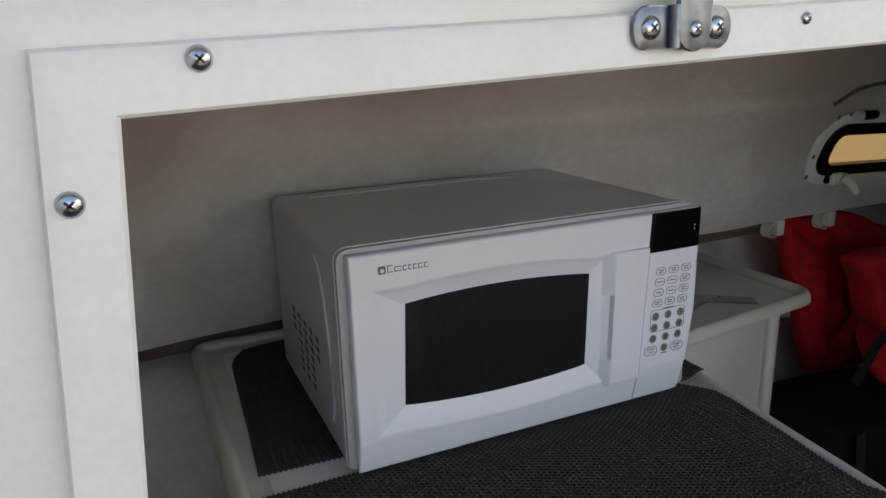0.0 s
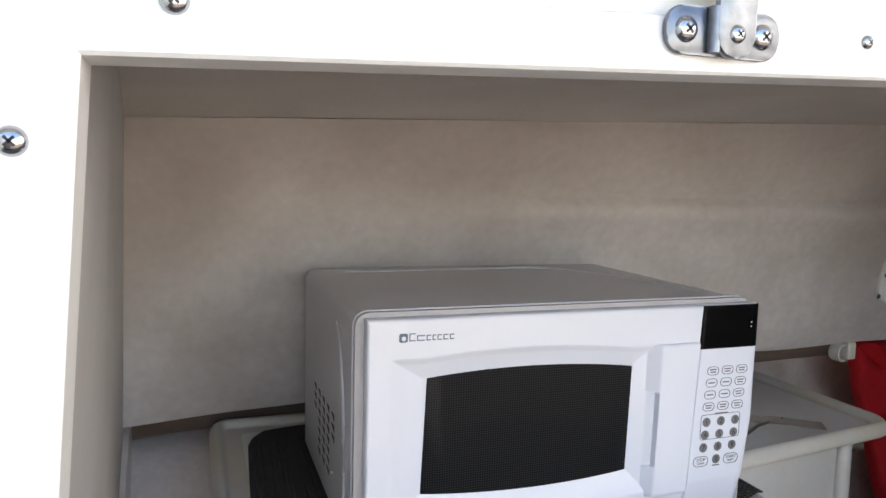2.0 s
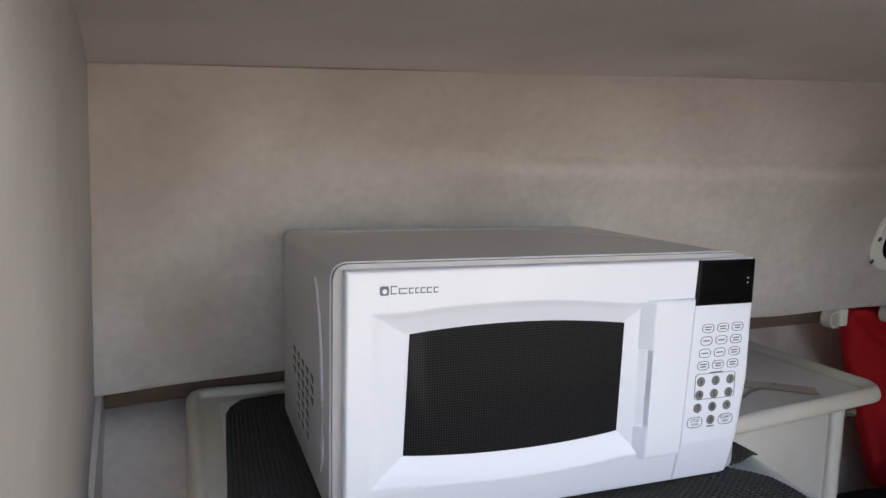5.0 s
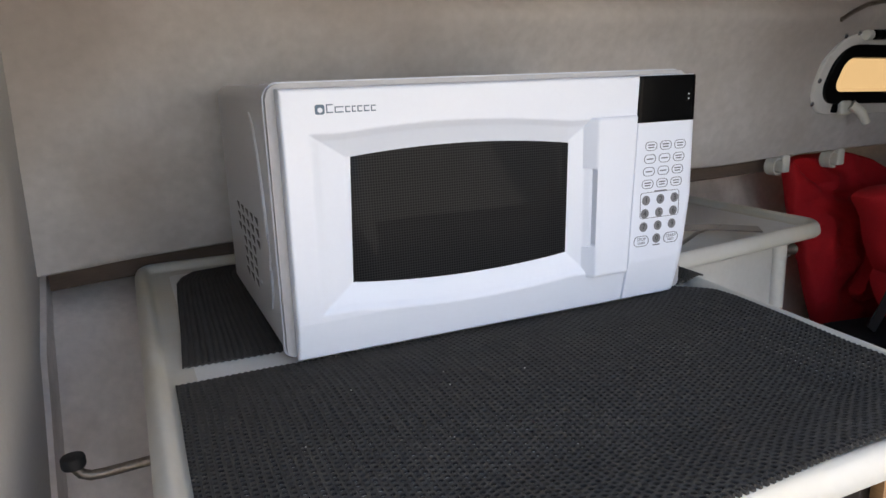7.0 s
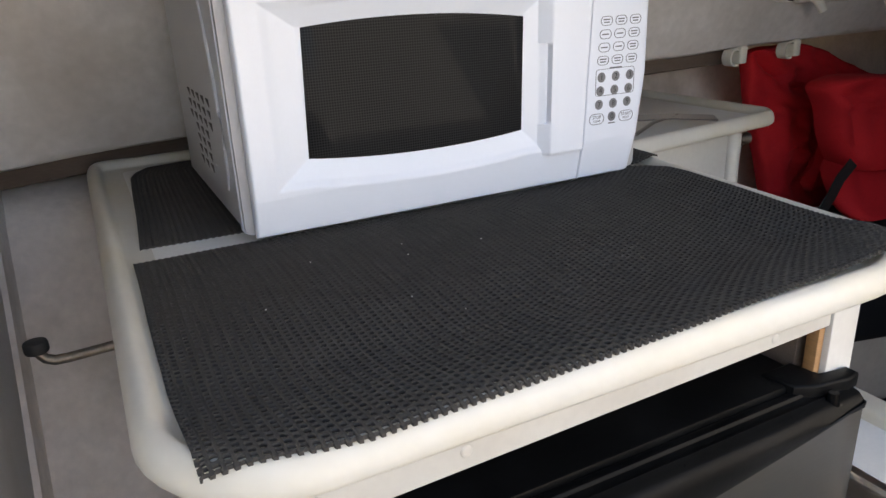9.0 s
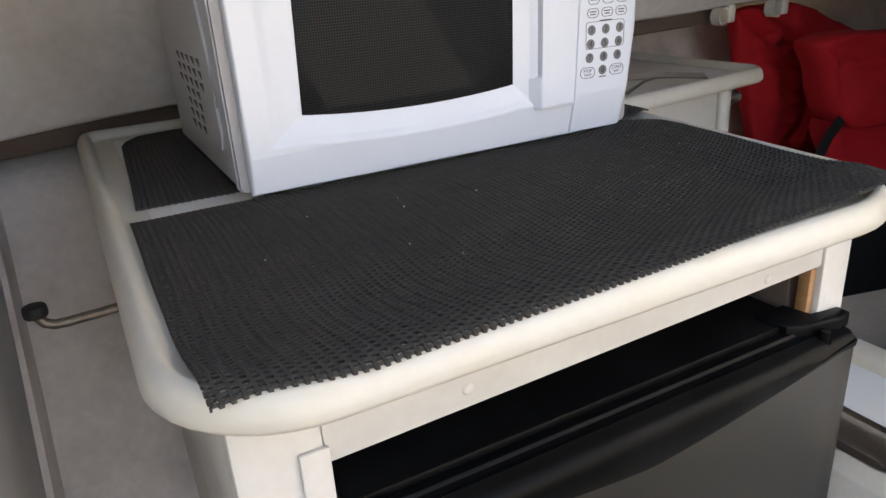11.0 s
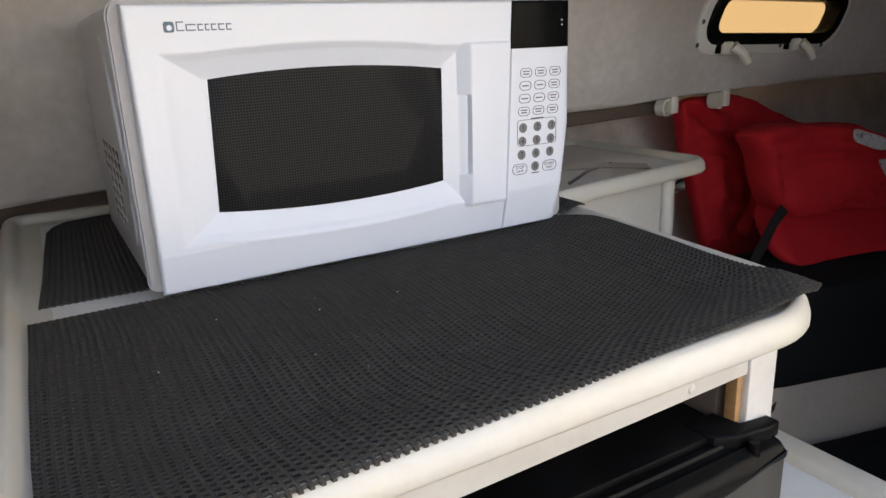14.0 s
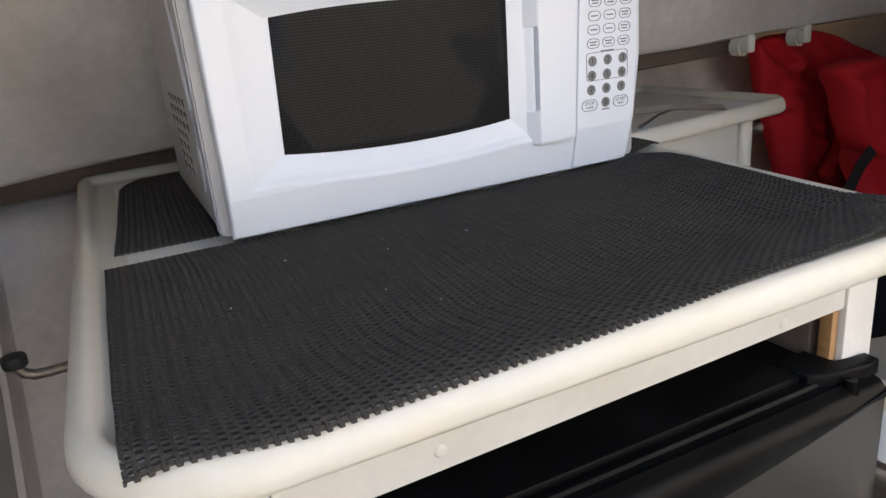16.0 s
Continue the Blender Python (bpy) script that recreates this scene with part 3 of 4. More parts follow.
def win_high(x):
    t = (x - WX0) / (WX1 - WX0)
    return 1.0920 - 0.003 * t + 0.0068 * 4 * t * (1 - t)


def edge_round(e, r):
    return r - math.sqrt(max(0.0, r * r - (r - min(e, r)) ** 2))


def door_depth(x, z):
    e = min(x - 0.0062, 0.40 - x if x > 0.39 else 1, z - MZ0, MZ1 - z)
    d = edge_round(max(e, 0.0), 0.0034)
    low = 0.9435 + 0.010 * (x / 0.46)
    if z < low:
        d += (low - z) * 0.16
    xc = min(max(x, WX0), WX1)
    dx = (WX0 - x) / 0.036 if x < WX0 else (x - WX1) / 0.026 if x > WX1 else 0.0
    lo, hi = win_low(xc), win_high(xc)
    dz = (lo - z) / 0.0265 if z < lo else (z - hi) / 0.0235 if z > hi else 0.0
    m = max(dx, dz)
    if m < 1.0:
        t = 1 - m
        d += 0.010 * (0.10 * smooth01(t * 5) + 0.90 * t * smooth01(t * 3))
    return d


def seam_shift(z):
    """The joint between door and keypad leans a little."""
    return -0.0035 + (z - 0.909) * 0.055


def end_shift(z):
    return 0.0045 - 0.13 * max(0.0, 1.02 - z)


def door_map(x, z):
    return x + seam_shift(z) * smooth01((x - 0.30) / 0.06)


def panel_map(x, z):
    t = min(1.0, max(0.0, (x - 0.3748) / 0.0847))
    return x + seam_shift(z) * (1 - t) + end_shift(z) * t


def field(x0, x1, z0, z1, nx, nz, depth, warp, back=0.012):
    """Moulded front with its sides closed to a back plane."""
    b = bmesh.new()
    xs, zs = np.linspace(x0, x1, nx), np.linspace(z0, z1, nz)
    g = [[b.verts.new((warp(float(x), float(z)), depth(float(x), float(z)), float(z))) for x in xs] for z in zs]
    for j in range(nz - 1):
        for i in range(nx - 1):
            b.faces.new((g[j][i], g[j][i + 1], g[j + 1][i + 1], g[j + 1][i]))
    ring = g[0] + [r[-1] for r in g[1:]] + g[-1][-2::-1] + [r[0] for r in g[-2:0:-1]]
    bk = [b.verts.new((v.co.x, back, v.co.z)) for v in ring]
    for i in range(len(ring)):
        b.faces.new((ring[i], bk[i], bk[(i + 1) % len(ring)], ring[(i + 1) % len(ring)]))
    return b


mdoor = part("door", field(0.0062, 0.3735, MZ0, MZ1, 420, 280, door_depth, door_map), PLASTIC, mw, "white moulded plastic door")
wpts = [(WX0 + (WX1 - WX0) * i / 24, win_low(WX0 + (WX1 - WX0) * i / 24)) for i in range(25)]
wpts += [(WX1 + 0.003 - (WX1 - WX0 - 0.0015) * i / 24, win_high(WX1 - (WX1 - WX0) * i / 24)) for i in range(25)]
part("window", slab(wpts, "y", 0.0088, 0.0115, 0.0006), SCREEN, mdoor, "dark glass window with perforated screen")


def handle_depth(x, z):
    e = min(0.3715 - x, z - 0.9435, 1.1135 - z)
    d = -0.0065 + edge_round(max(e, 0), 0.0035)
    if x < 0.326:
        mid = 0.979 < z < 1.060
        t = (0.326 - x) / 0.012
        d += (0.0155 * smooth01(t * 3.0) if mid else 0.012 * t)
    return d


part("handle", field(0.3140, 0.3715, 0.9440, 1.1130, 40, 90, handle_depth, door_map), PLASTIC, mdoor, "moulded white vertical pull handle")


def panel_depth(x, z):
    e = min(x - 0.3748, 0.4595 - x, z - MZ0, MZ1 - z)
    d = edge_round(max(e, 0.0), 0.0025)
    er = min(0.4595 - x, 0.012)
    d += edge_round(max(er, 0), 0.012) * 0.7
    low = 0.9435 + 0.010 * (x / 0.46)
    if z < low:
        d += (low - z) * 0.16
    return d


panel = part("control_panel", field(0.3748, 0.4595, MZ0, MZ1, 44, 116, panel_depth, panel_map), PLASTIC, mw, "white control panel")


def display_depth(x, z):
    return panel_depth(x, z) - 0.0008


disp = part("display", field(0.3752, 0.4592, 1.1045, MZ1 - 0.0006, 40, 26, display_depth, panel_map), BLACKGLOSS, panel, "glossy black display")
for dz in (1.1275, 1.1325):
    part("display_dot", dome((0.4500, panel_depth(0.4475, dz) - 0.0008, dz), (0, -1, 0), 0.0009, 0.0003, 8, 2), LED, disp)

PY = -0.0004


def ring_outline(cx, cz, w, h, t, name, material, parent):
    r = min(w, h) / 2 * (0.98 if h < 0.02 else 0.25)
    o = rrect(cx - w / 2, cx + w / 2, cz - h / 2, cz + h / 2, (r,) * 4, 0, 6)
    i = rrect(cx - w / 2, cx + w / 2, cz - h / 2, cz + h / 2, (r,) * 4, t, 6)
    b = loft([[(p[0], PY + 0.0006, p[1]) for p in o], [(p[0], PY, p[1]) for p in o], [(p[0], PY, p[1]) for p in i], [(p[0], PY + 0.0006, p[1]) for p in i]], close_ends=False)
    return part(name, b, material, parent)


def key_x(c, z):
    return 0.3953 + 0.0198 * c + (z - 1.0) * 0.08


for r, z in enumerate((1.0790, 1.0653, 1.0517, 1.0380)):
    for c in range(3):
        x = key_x(c, z)
        k = ring_outline(x, z, 0.0158, 0.0098, 0.0006, "button", INK, panel)
        for j in range(2 if (r in (0, 3) or c == 2) else 1):
            n2 = 2 if (r in (0, 3) or c == 2) else 1
            zz = z + (0.0014 if j == 0 else -0.0014) * (n2 - 1)
            part("legend", box((x - 0.0044 + 0.0006 * j, PY, zz - 0.0006), (x + 0.0044 - 0.0006 * j, PY + 0.0006, zz + 0.0006)), INK, k, smooth=False)
digits = iter("1234567890")
for r, z in enumerate((1.0202, 1.0055, 0.9908, 0.9762)):
    for c in range(3):
        x = key_x(c, z)
        if r == 3 and c != 1:
            continue
        k = part("number_key", slab([(x + 0.0054 * math.cos(a), z + 0.0054 * math.sin(a)) for a in [2 * math.pi * i / 20 for i in range(20)]], "y", PY, PY + 0.0008), KEYGREY, panel)
        text_mesh(next(digits), 0.0085, (x, PY - 0.0003, z), DARKINK, k)
ring_outline(0.4160, 1.0145, 0.0540, 0.0290, 0.0005, "key_border", INK, panel)
part("legend", box((0.408, PY, 1.0290), (0.425, PY + 0.0006, 1.0302)), INK, panel, smooth=False)
part("legend", box((0.4085, PY, 0.9683), (0.4180, PY + 0.0006, 0.9695)), INK, panel, smooth=False)
for x, words in ((0.3920, ("STOP", "CLEAR")), (0.4335, ("START", "RESET"))):
    k = ring_outline(x, 0.9750, 0.0205, 0.0120, 0.0006, "button", INK, panel)
    text_mesh(words[0], 0.0050, (x, PY - 0.0001, 0.9770), INK, k, "lettering")
    text_mesh(words[1], 0.0034, (x, PY - 0.0001, 0.9728), INK, k, "lettering")

# maker's mark as plain shapes
LY = -0.0004
part("emblem", slab(rrect(0.0370, 0.0455, 1.1310, 1.1395, (0.0008,) * 4), "y", LY, LY + 0.001), BLUEINK, mdoor, "small square blue-grey emblem")
part("emblem_disc", slab([(0.0415 + 0.0022 * math.cos(a), 1.1347 + 0.0022 * math.sin(a)) for a in [2 * math.pi * i / 14 for i in range(14)]], "y", LY - 0.0003, LY), PLASTIC, mdoor)
lx = 0.0470
for w in (0.0075, 0.0095, 0.0060, 0.0050, 0.0060, 0.0065, 0.0060):
    tall = 0.0076 if lx < 0.0475 else 0.0054
    for zz in ((1.1319, 1.1329), (1.1319 + tall - 0.001, 1.1319 + tall)):
        part("mark", box((lx, LY, zz[0]), (lx + w - 0.0015, LY + 0.001, zz[1])), BLUEINK, mdoor, smooth=False)
    part("mark", box((lx, LY, 1.13295), (lx + 0.0010, LY + 0.001, 1.1319 + tall - 0.00105)), BLUEINK, mdoor, smooth=False)
    lx += w

# side vents and pressed ridge on the case
CXL = -0.0013
for r in range(7):
    for c in (range(5) if r < 3 else range(1, 4)):
        y, z = 0.247 - 0.030 * c, 1.0205 - 0.0122 * r
        pts = [(y + 0.0088, z + 0.0036), (y + 0.0060, z + 0.0046), (y - 0.0085, z + 0.0050), (y - 0.0096, z + 0.0040), (y - 0.0096, z - 0.0030), (y - 0.0080, z - 0.0036)]
        part("vent_slot", slab(pts, "x", CXL - 0.0003, CXL + 0.002), DARKINK, mw)
        lip = [(CXL, y + 0.0100, z + 0.0040), (CXL, y + 0.0040, z + 0.0008), (CXL, y - 0.0030, z - 0.0026), (CXL, y - 0.0090, z - 0.0045)]
        part("vent_lip", tube(lip, [0.0003, 0.0008, 0.0008, 0.0003], 6), CASE, mw)
ridge = [(x - 0.0009, y, z) for x, y, z in [(CXL, 0.104, 1.132), (CXL, 0.089, 1.120), (CXL, 0.077, 1.095), (CXL, 0.067, 1.06), (CXL, 0.061, 1.02), (CXL, 0.058, 0.985), (CXL, 0.060, 0.960), (CXL, 0.072, 0.942)]]
part("pressed_ridge", tube(ridge, [0.0006, 0.0012, 0.0016, 0.0018, 0.0018, 0.0018, 0.0014, 0.0006], 8), CASE, mw)
part("case_screw", dome((CXL, 0.128, 0.955), (-1, 0, 0), 0.003, 0.0015, 10, 3), CASE, mw)
part("top_ridge", tube([(0.045, 0.30, 1.1572), (0.30, 0.306, 1.1572), (0.36, 0.29, 1.1572), (0.405, 0.20, 1.1572), (0.43, 0.06, 1.1572)], 0.0012, 8), CASE, mw)


# ---- non-slip mats ----
def mat_height(x, y):
    """Height at which a mat lies on the counter: flat inside, drawn up over the front and end rims."""
    u = x - 0.107 * (y - 0.02) * smooth01((x - 0.25) / 0.20)
    d = min(CX1 - u, y - CY0)
    if x < CX0 + 0.085 and y < CY0 + 0.085:
        w = smooth01((CY0 + 0.085 - y) / 0.06)
        d = min(d, 0.085 - math.hypot(CX0 + 0.085 - x, CY0 + 0.085 - y) + (1 - w) * 0.05)
    if u > CX1 - 0.095 and y < CY0 + 0.095:
        d = min(d, 0.095 - math.hypot(CX1 - 0.095 - u, CY0 + 0.095 - y))
    if d > 0.012:
        return 0.900 + 0.0122 * smooth01((0.115 - d) / 0.103) + 0.0016 * smooth01((u - CX1 + 0.13) / 0.06)
    return 0.9122 + 0.0016 * smooth01((u - CX1 + 0.13) / 0.06) - 0.3 * max(0.0, 0.010 - d)


MX, MY = 0.0057, 0.0060


def along(pts, t):
    """Value of a broken line of (place, value) pairs."""
    for (a, u), (b, v) in zip(pts, pts[1:]):
        if t <= b:
            return u + (v - u) * max(0.0, (t - a) / (b - a))
    return pts[-1][1]


def build_mat(left, right, front, back, lift, seed):
    """Foamed mesh sheet: flat ribs round rows of small staggered holes, with a toothed edge where it was cut.
    left, right: x along the depth 0 to 1; front, back: y along the width 0 to 1."""
    rnd = random.Random(seed)
    verts, faces = [], []
    wide = along(right, 0.5) - along(left, 0.5)
    deep = along(back, 0.5) - along(front, 0.5)
    nx, ny = round(wide / MX), round(deep / MY)

    def cell_ring(side):
        return [(a, -0.5) for a in side] + [(0.5, a) for a in side] + [(-a, 0.5) for a in side] + [(-0.5, -a) for a in side]
    plain_ring, edge_ring = cell_ring((-0.5, -0.18, 0.18)), cell_ring((-0.5, -0.30, -0.20, 0.20, 0.30))
    thick = 0.0024

    def spot(u, v):
        u, v = u / nx, v / ny
        x = along(left, v) + (along(right, v) - along(left, v)) * u
        y = along(front, u) + (along(back, u) - along(front, u)) * v
        x += 0.0006 * noise.noise(Vector((x * 9, y * 9, seed)))
        y += 0.0012 * noise.noise(Vector((x * 7, y * 7, seed + 3.3)))
        return x, y
    grid = [[spot(i, j) for i in range(nx + 1)] for j in range(ny + 1)]
    grid = [[Vector((x, y, lift(x, y))) for x, y in row] for row in grid]
    for j in range(ny):
        for i in range(nx):
            c00, c10, c01, c11 = grid[j][i], grid[j][i + 1], grid[j + 1][i], grid[j + 1][i + 1]
            at_edge = i in (0, nx - 1) or j in (0, ny - 1)
            ring = edge_ring if at_edge else plain_ring
            n = len(ring)
            shift = (0.25 if (i % 2 or j == 0) and j < ny - 1 else -0.25) + rnd.uniform(-0.015, 0.015)
            hx, hy = 0.33 * rnd.uniform(0.94, 1.04), 0.285 * rnd.uniform(0.94, 1.04)
            aside = 0.16 if i == 0 else -0.16 if i == nx - 1 else 0.0
            hx *= 0.6 if aside else 1.0
            outer = []
            for a, b in ring:
                if j == 0 and b == -0.5 and abs(a) < 0.25 or j == ny - 1 and b == 0.5 and abs(a) < 0.25:
                    b *= 0.30
                if i == 0 and a == -0.5 and abs(b) < 0.25 or i == nx - 1 and a == 0.5 and abs(b) < 0.25:
                    a *= 0.42
                outer.append((a, b))
            hole = []
            for k in range(n):
                an = math.atan2(ring[k][1], ring[k][0])
                hole.append((aside + hx * math.cos(an), shift * 0.82 + hy * math.sin(an)))
            under = [(aside + (p[0] - aside) * 1.35, shift * 0.82 + (p[1] - shift * 0.82) * 1.35) for p in hole]
            mid = [(p[0] * 0.30 + q[0] * 0.70, p[1] * 0.30 + q[1] * 0.70) for p, q in zip(outer, hole)]
            rows = [(outer, None), (mid, thick), (hole, thick * 0.72), (under, 0.0)]
            if at_edge:
                rows = [(outer, 0.0)] + rows
            base = len(verts)
            for pts, h in rows:
                for a, b in pts:
                    rise = h if h is not None else thick * (0.90 if abs(a) > 0.45 else 0.80)
                    a, b = a + 0.5, b + 0.5
                    p = (c00 * (1 - a) + c10 * a) * (1 - b) + (c01 * (1 - a) + c11 * a) * b
                    verts.append((p.x, p.y, p.z + rise))
            for r in range(len(rows) - 1):
                for k in range(n):
                    k2, o = (k + 1) % n, base + r * n
                    faces.append((o + k, o + k2, o + n + k2, o + n + k))
    me = bpy.data.meshes.new("mat")
    me.from_pydata(verts, [], faces)
    return me


def mat_front_lift(x, y):
    return mat_height(x, y) + 0.0003 + 0.0009 * max(0.0, noise.noise(Vector((x * 11, y * 13, 7))))


def mat_back_lift(x, y):
    return mat_height(x, y) + 0.0003


front_mat = build_mat([(0, -0.1000), (0.05, -0.1005), (0.3, -0.1030), (0.65, -0.1025), (1, -0.101)],
                      [(0, 0.480), (0.08, 0.464), (0.16, 0.455), (0.3, 0.458), (0.5, 0.467), (0.75, 0.476), (0.84, 0.475), (0.9, 0.466), (1, 0.448)],
                      [(0, -0.3280), (0.04, -0.3310), (0.10, -0.3395), (0.14, -0.3425), (0.25, -0.3410), (0.55, -0.3360), (0.88, -0.3240), (0.96, -0.3160), (1, -0.3050)],
                      [(0, 0.021), (1, 0.021)], mat_front_lift, 1)
back_mat = build_mat([(0, -0.092), (0.4, -0.084), (0.85, -0.076), (0.93, -0.068), (1, -0.050)], [(0, 0.511), (0.10, 0.507), (0.3, 0.49), (1, 0.46)],
                     [(0, 0.062), (0.80, 0.045), (0.90, 0.015), (0.94, 0.014), (1, 0.026)], [(0, 0.428), (0.1, 0.438), (1, 0.440)], mat_back_lift, 2)
for me, where in ((front_mat, "lying on the counter and over its front rim"), (back_mat, "under the microwave")):
    ob = new("non_slip_mat", me)
    ob.data.materials.append(RUBBER)
    tagged(ob, "black vinyl mesh non-slip mat " + where, "mat", "non-slip mats", "stuff")

crumbs = bmesh.new()
rnd = random.Random(5)
for _ in range(7):
    x, y, r = rnd.uniform(-0.03, 0.20), rnd.uniform(-0.22, -0.05), rnd.uniform(0.0002, 0.0004)
    join(crumbs, box((x - r * 1.6, y - r, mat_front_lift(x, y) + 0.0022), (x + r, y + r * 1.3, mat_front_lift(x, y) + 0.0024 + r)))
tagged(part("crumbs", crumbs, IVORY, smooth=False), "scattered pale crumbs lying on the black mat", "crumbs", kind="stuff")

# ---- rod with rubber end on the cabinet's side ----
rod = thing("bent_rod", (-0.16, 0.116, 0.787), "bent weathered steel rod with rubber end cap", "rod")
part("shaft", tube([(-0.090, 0.116, 0.7895), (-0.13, 0.116, 0.7880), (-0.175, 0.116, 0.7860), (-0.187, 0.116, 0.7865), (-0.195, 0.116, 0.7905), (-0.1995, 0.116, 0.798)], 0.0052, 12), RUSTY, rod)
part("end_cap", slab([(-0.2005 + 0.0115 * math.cos(a), 0.116 + 0.0115 * math.sin(a)) for a in [2 * math.pi * i / 18 for i in range(18)]], "z", 0.7985, 0.8115, 0.003), CAPRUBBER, rod, "dark rubber end cap")

# ---- second counter by the hull ----
side = thing("side_cabinet", (0.73, 0.36, 0.0), "white painted galley cabinet with round corner post", "cabinet")
stop = thing("side_countertop", (0.73, 0.36, 0.862), "white tray-like countertop with raised rounded rim", "countertop")
SX0, SX1, SY0, SY1 = 0.56, 0.975, 0.200, 0.585


def tray_y(x, y):
    """The tray's front runs askew, nearer at its inner end."""
    return y - 0.13 * (0.93 - min(x, 0.93)) * (1 - smooth01((y - 0.25) / 0.25))


part("rim", loft([[(p[0], tray_y(*p), z) for p in rrect(SX0, SX1, SY0, SY1, (0.03, 0.05, 0.03, 0.03), d, 10)] for d, z in
     [(d, 0.881 + (z - 0.896) * 1.05) for d, z in PROFILE]], close_ends=False), RIM, stop, "rounded white rim")
part("work_surface", slab([(p[0], tray_y(*p)) for p in rrect(SX0 + 0.03, SX1 - 0.03, SY0 + 0.03, SY1 - 0.03, (0.02,) * 4)], "z", 0.8655, 0.8848), GELCOAT, stop, smooth=False)
front = box((0.56, 0.243, 0.0), (0.880, 0.258, 0.8645), 0.001)
for v in front.verts:
    v.co.y -= 0.13 * (0.90 - v.co.x)
part("front_panel", front, CABINET, side)
part("corner_post", tube([(0.898, 0.245, 0.0), (0.898, 0.245, 0.8645)], 0.0140, 20), CABINET, side)
part("end_panel", box((0.890, 0.263, 0.0), (0.912, 0.56, 0.8645), 0.002), CABINET, side)
catch = thing("door_catch", (0.922, 0.245, 0.845), "small tarnished brass catch on the cabinet's corner post", "catch")
part("knob", tube([(0.9115, 0.245, 0.845), (0.922, 0.245, 0.845), (0.934, 0.245, 0.845), (0.938, 0.245, 0.845)], [0.005, 0.006, 0.0105, 0.007], 14), RUSTY, catch)
part("tongue", box((0.9125, 0.238, 0.834), (0.9230, 0.252, 0.8395), 0.0015), RUSTY, catch)

tool = thing("metal_bracket", (0.74, 0.24, 0.896), "thin bent bright metal bracket lying on the countertop", "bracket")
part("flat_bar", band([(0.640, 0.330, 0.8990), (0.700, 0.285, 0.902), (0.755, 0.250, 0.904), (0.825, 0.222, 0.8970)], (0.25, 0.75, 0.25), 0.018, 0.0024), SINKSTEEL, tool)
part("wire_leg", tube([(0.752, 0.256, 0.902), (0.715, 0.250, 0.899), (0.655, 0.225, 0.8900)], 0.0030, 8), SINKSTEEL, tool)

# ---- portlight in the liner ----
def on_liner(x, z):
    lo, hi = 0.0, 1.0
    for _ in range(30):
        mid = (lo + hi) / 2
        if liner_face(x, mid).z < z:
            lo = mid
        else:
            hi = mid
    return liner_face(x, lo).y


pc = Vector(((PX0 + PX1) / 2, on_liner((PX0 + PX1) / 2, 1.148), 1.148))
slope_z = (on_liner(pc.x, 1.21) - on_liner(pc.x, 1.085)) / 0.125
slope_x = (on_liner(PX1, 1.148) - on_liner(PX0, 1.148)) / (PX1 - PX0)


def port_plane(bm, off=-0.006):
    """Lays an outline drawn in x, z with y as height off the wall onto the sloping liner."""
    for v in bm.verts:
        x, y, z = v.co
        v.co.z = z - 0.030 * (x - PX0)
        v.co.y = pc.y + slope_z * (v.co.z - pc.z) + slope_x * (x - pc.x) + y + off
    return bm


port = thing("portlight", pc, "white-framed oval portlight with black gasket and warm daylight", "window", kind="structure")
port.name = "window_portlight"


def ring(outer_d, inner_d, y0, y1, rad, skew=0.018):
    o = rrect(PX0, PX1, PZ0, PZ1, (rad,) * 4, outer_d, 10)
    i = rrect(PX0, PX1, PZ0, PZ1, (rad,) * 4, inner_d, 10)
    sk = lambda p: (p[0] + skew * (p[1] - PZ0) / (PZ1 - PZ0), p[1])
    o, i = [sk(p) for p in o], [sk(p) for p in i]
    m = [((a[0] * 0.9 + b[0] * 0.1), (a[1] * 0.9 + b[1] * 0.1)) for a, b in zip(o, i)]
    return loft([[(p[0], y0, p[1]) for p in o], [(p[0], y1 + 0.002, p[1]) for p in o], [(p[0], y1, p[1]) for p in m], [(p[0], y1, p[1]) for p in i], [(p[0], y0, p[1]) for p in i]], close_ends=False)


part("flange", port_plane(ring(0.0, 0.0195, 0.02, -0.004, 0.060)), GELCOAT, port, "white plastic flange")
part("gasket", port_plane(ring(0.0185, 0.0405, 0.025, -0.011, 0.062)), BLACKPLASTIC, port, "black rubber gasket frame")
pane = slab([(p[0] + 0.018 * (p[1] - PZ0) / (PZ1 - PZ0), p[1]) for p in rrect(PX0, PX1, PZ0, PZ1, (0.05,) * 4, 0.036, 8)], "y", 0.000, 0.004)
glass_ob = part("pane", port_plane(pane), GLASS, port)
glass_ob.visible_shadow = False
out_b = slab([(p[0] + 0.018 * (p[1] - PZ0) / (PZ1 - PZ0), p[1]) for p in rrect(PX0 - 0.02, PX1 + 0.14, PZ0 - 0.03, PZ1 + 0.03, (0.05,) * 4, 0.0, 8)], "y", 0.050, 0.052)
tagged(part("backdrop_outside", port_plane(out_b), AMBER), "warm sunlit surface outside the portlight", "backdrop", kind="structure")
for x, z in ((1.0445, 1.088), (1.043, 1.130), (1.070, 1.206), (1.100, 1.211), (1.28, 1.0790), (1.41, 1.0750), (1.2, 1.2050)):
    y = pc.y + slope_z * (z - pc.z) + slope_x * (x - pc.x) - 0.010
    screw_head("screw", (x, y, z), (0, -1, -0.2), 0.0048, 0.002, CHROME, port)
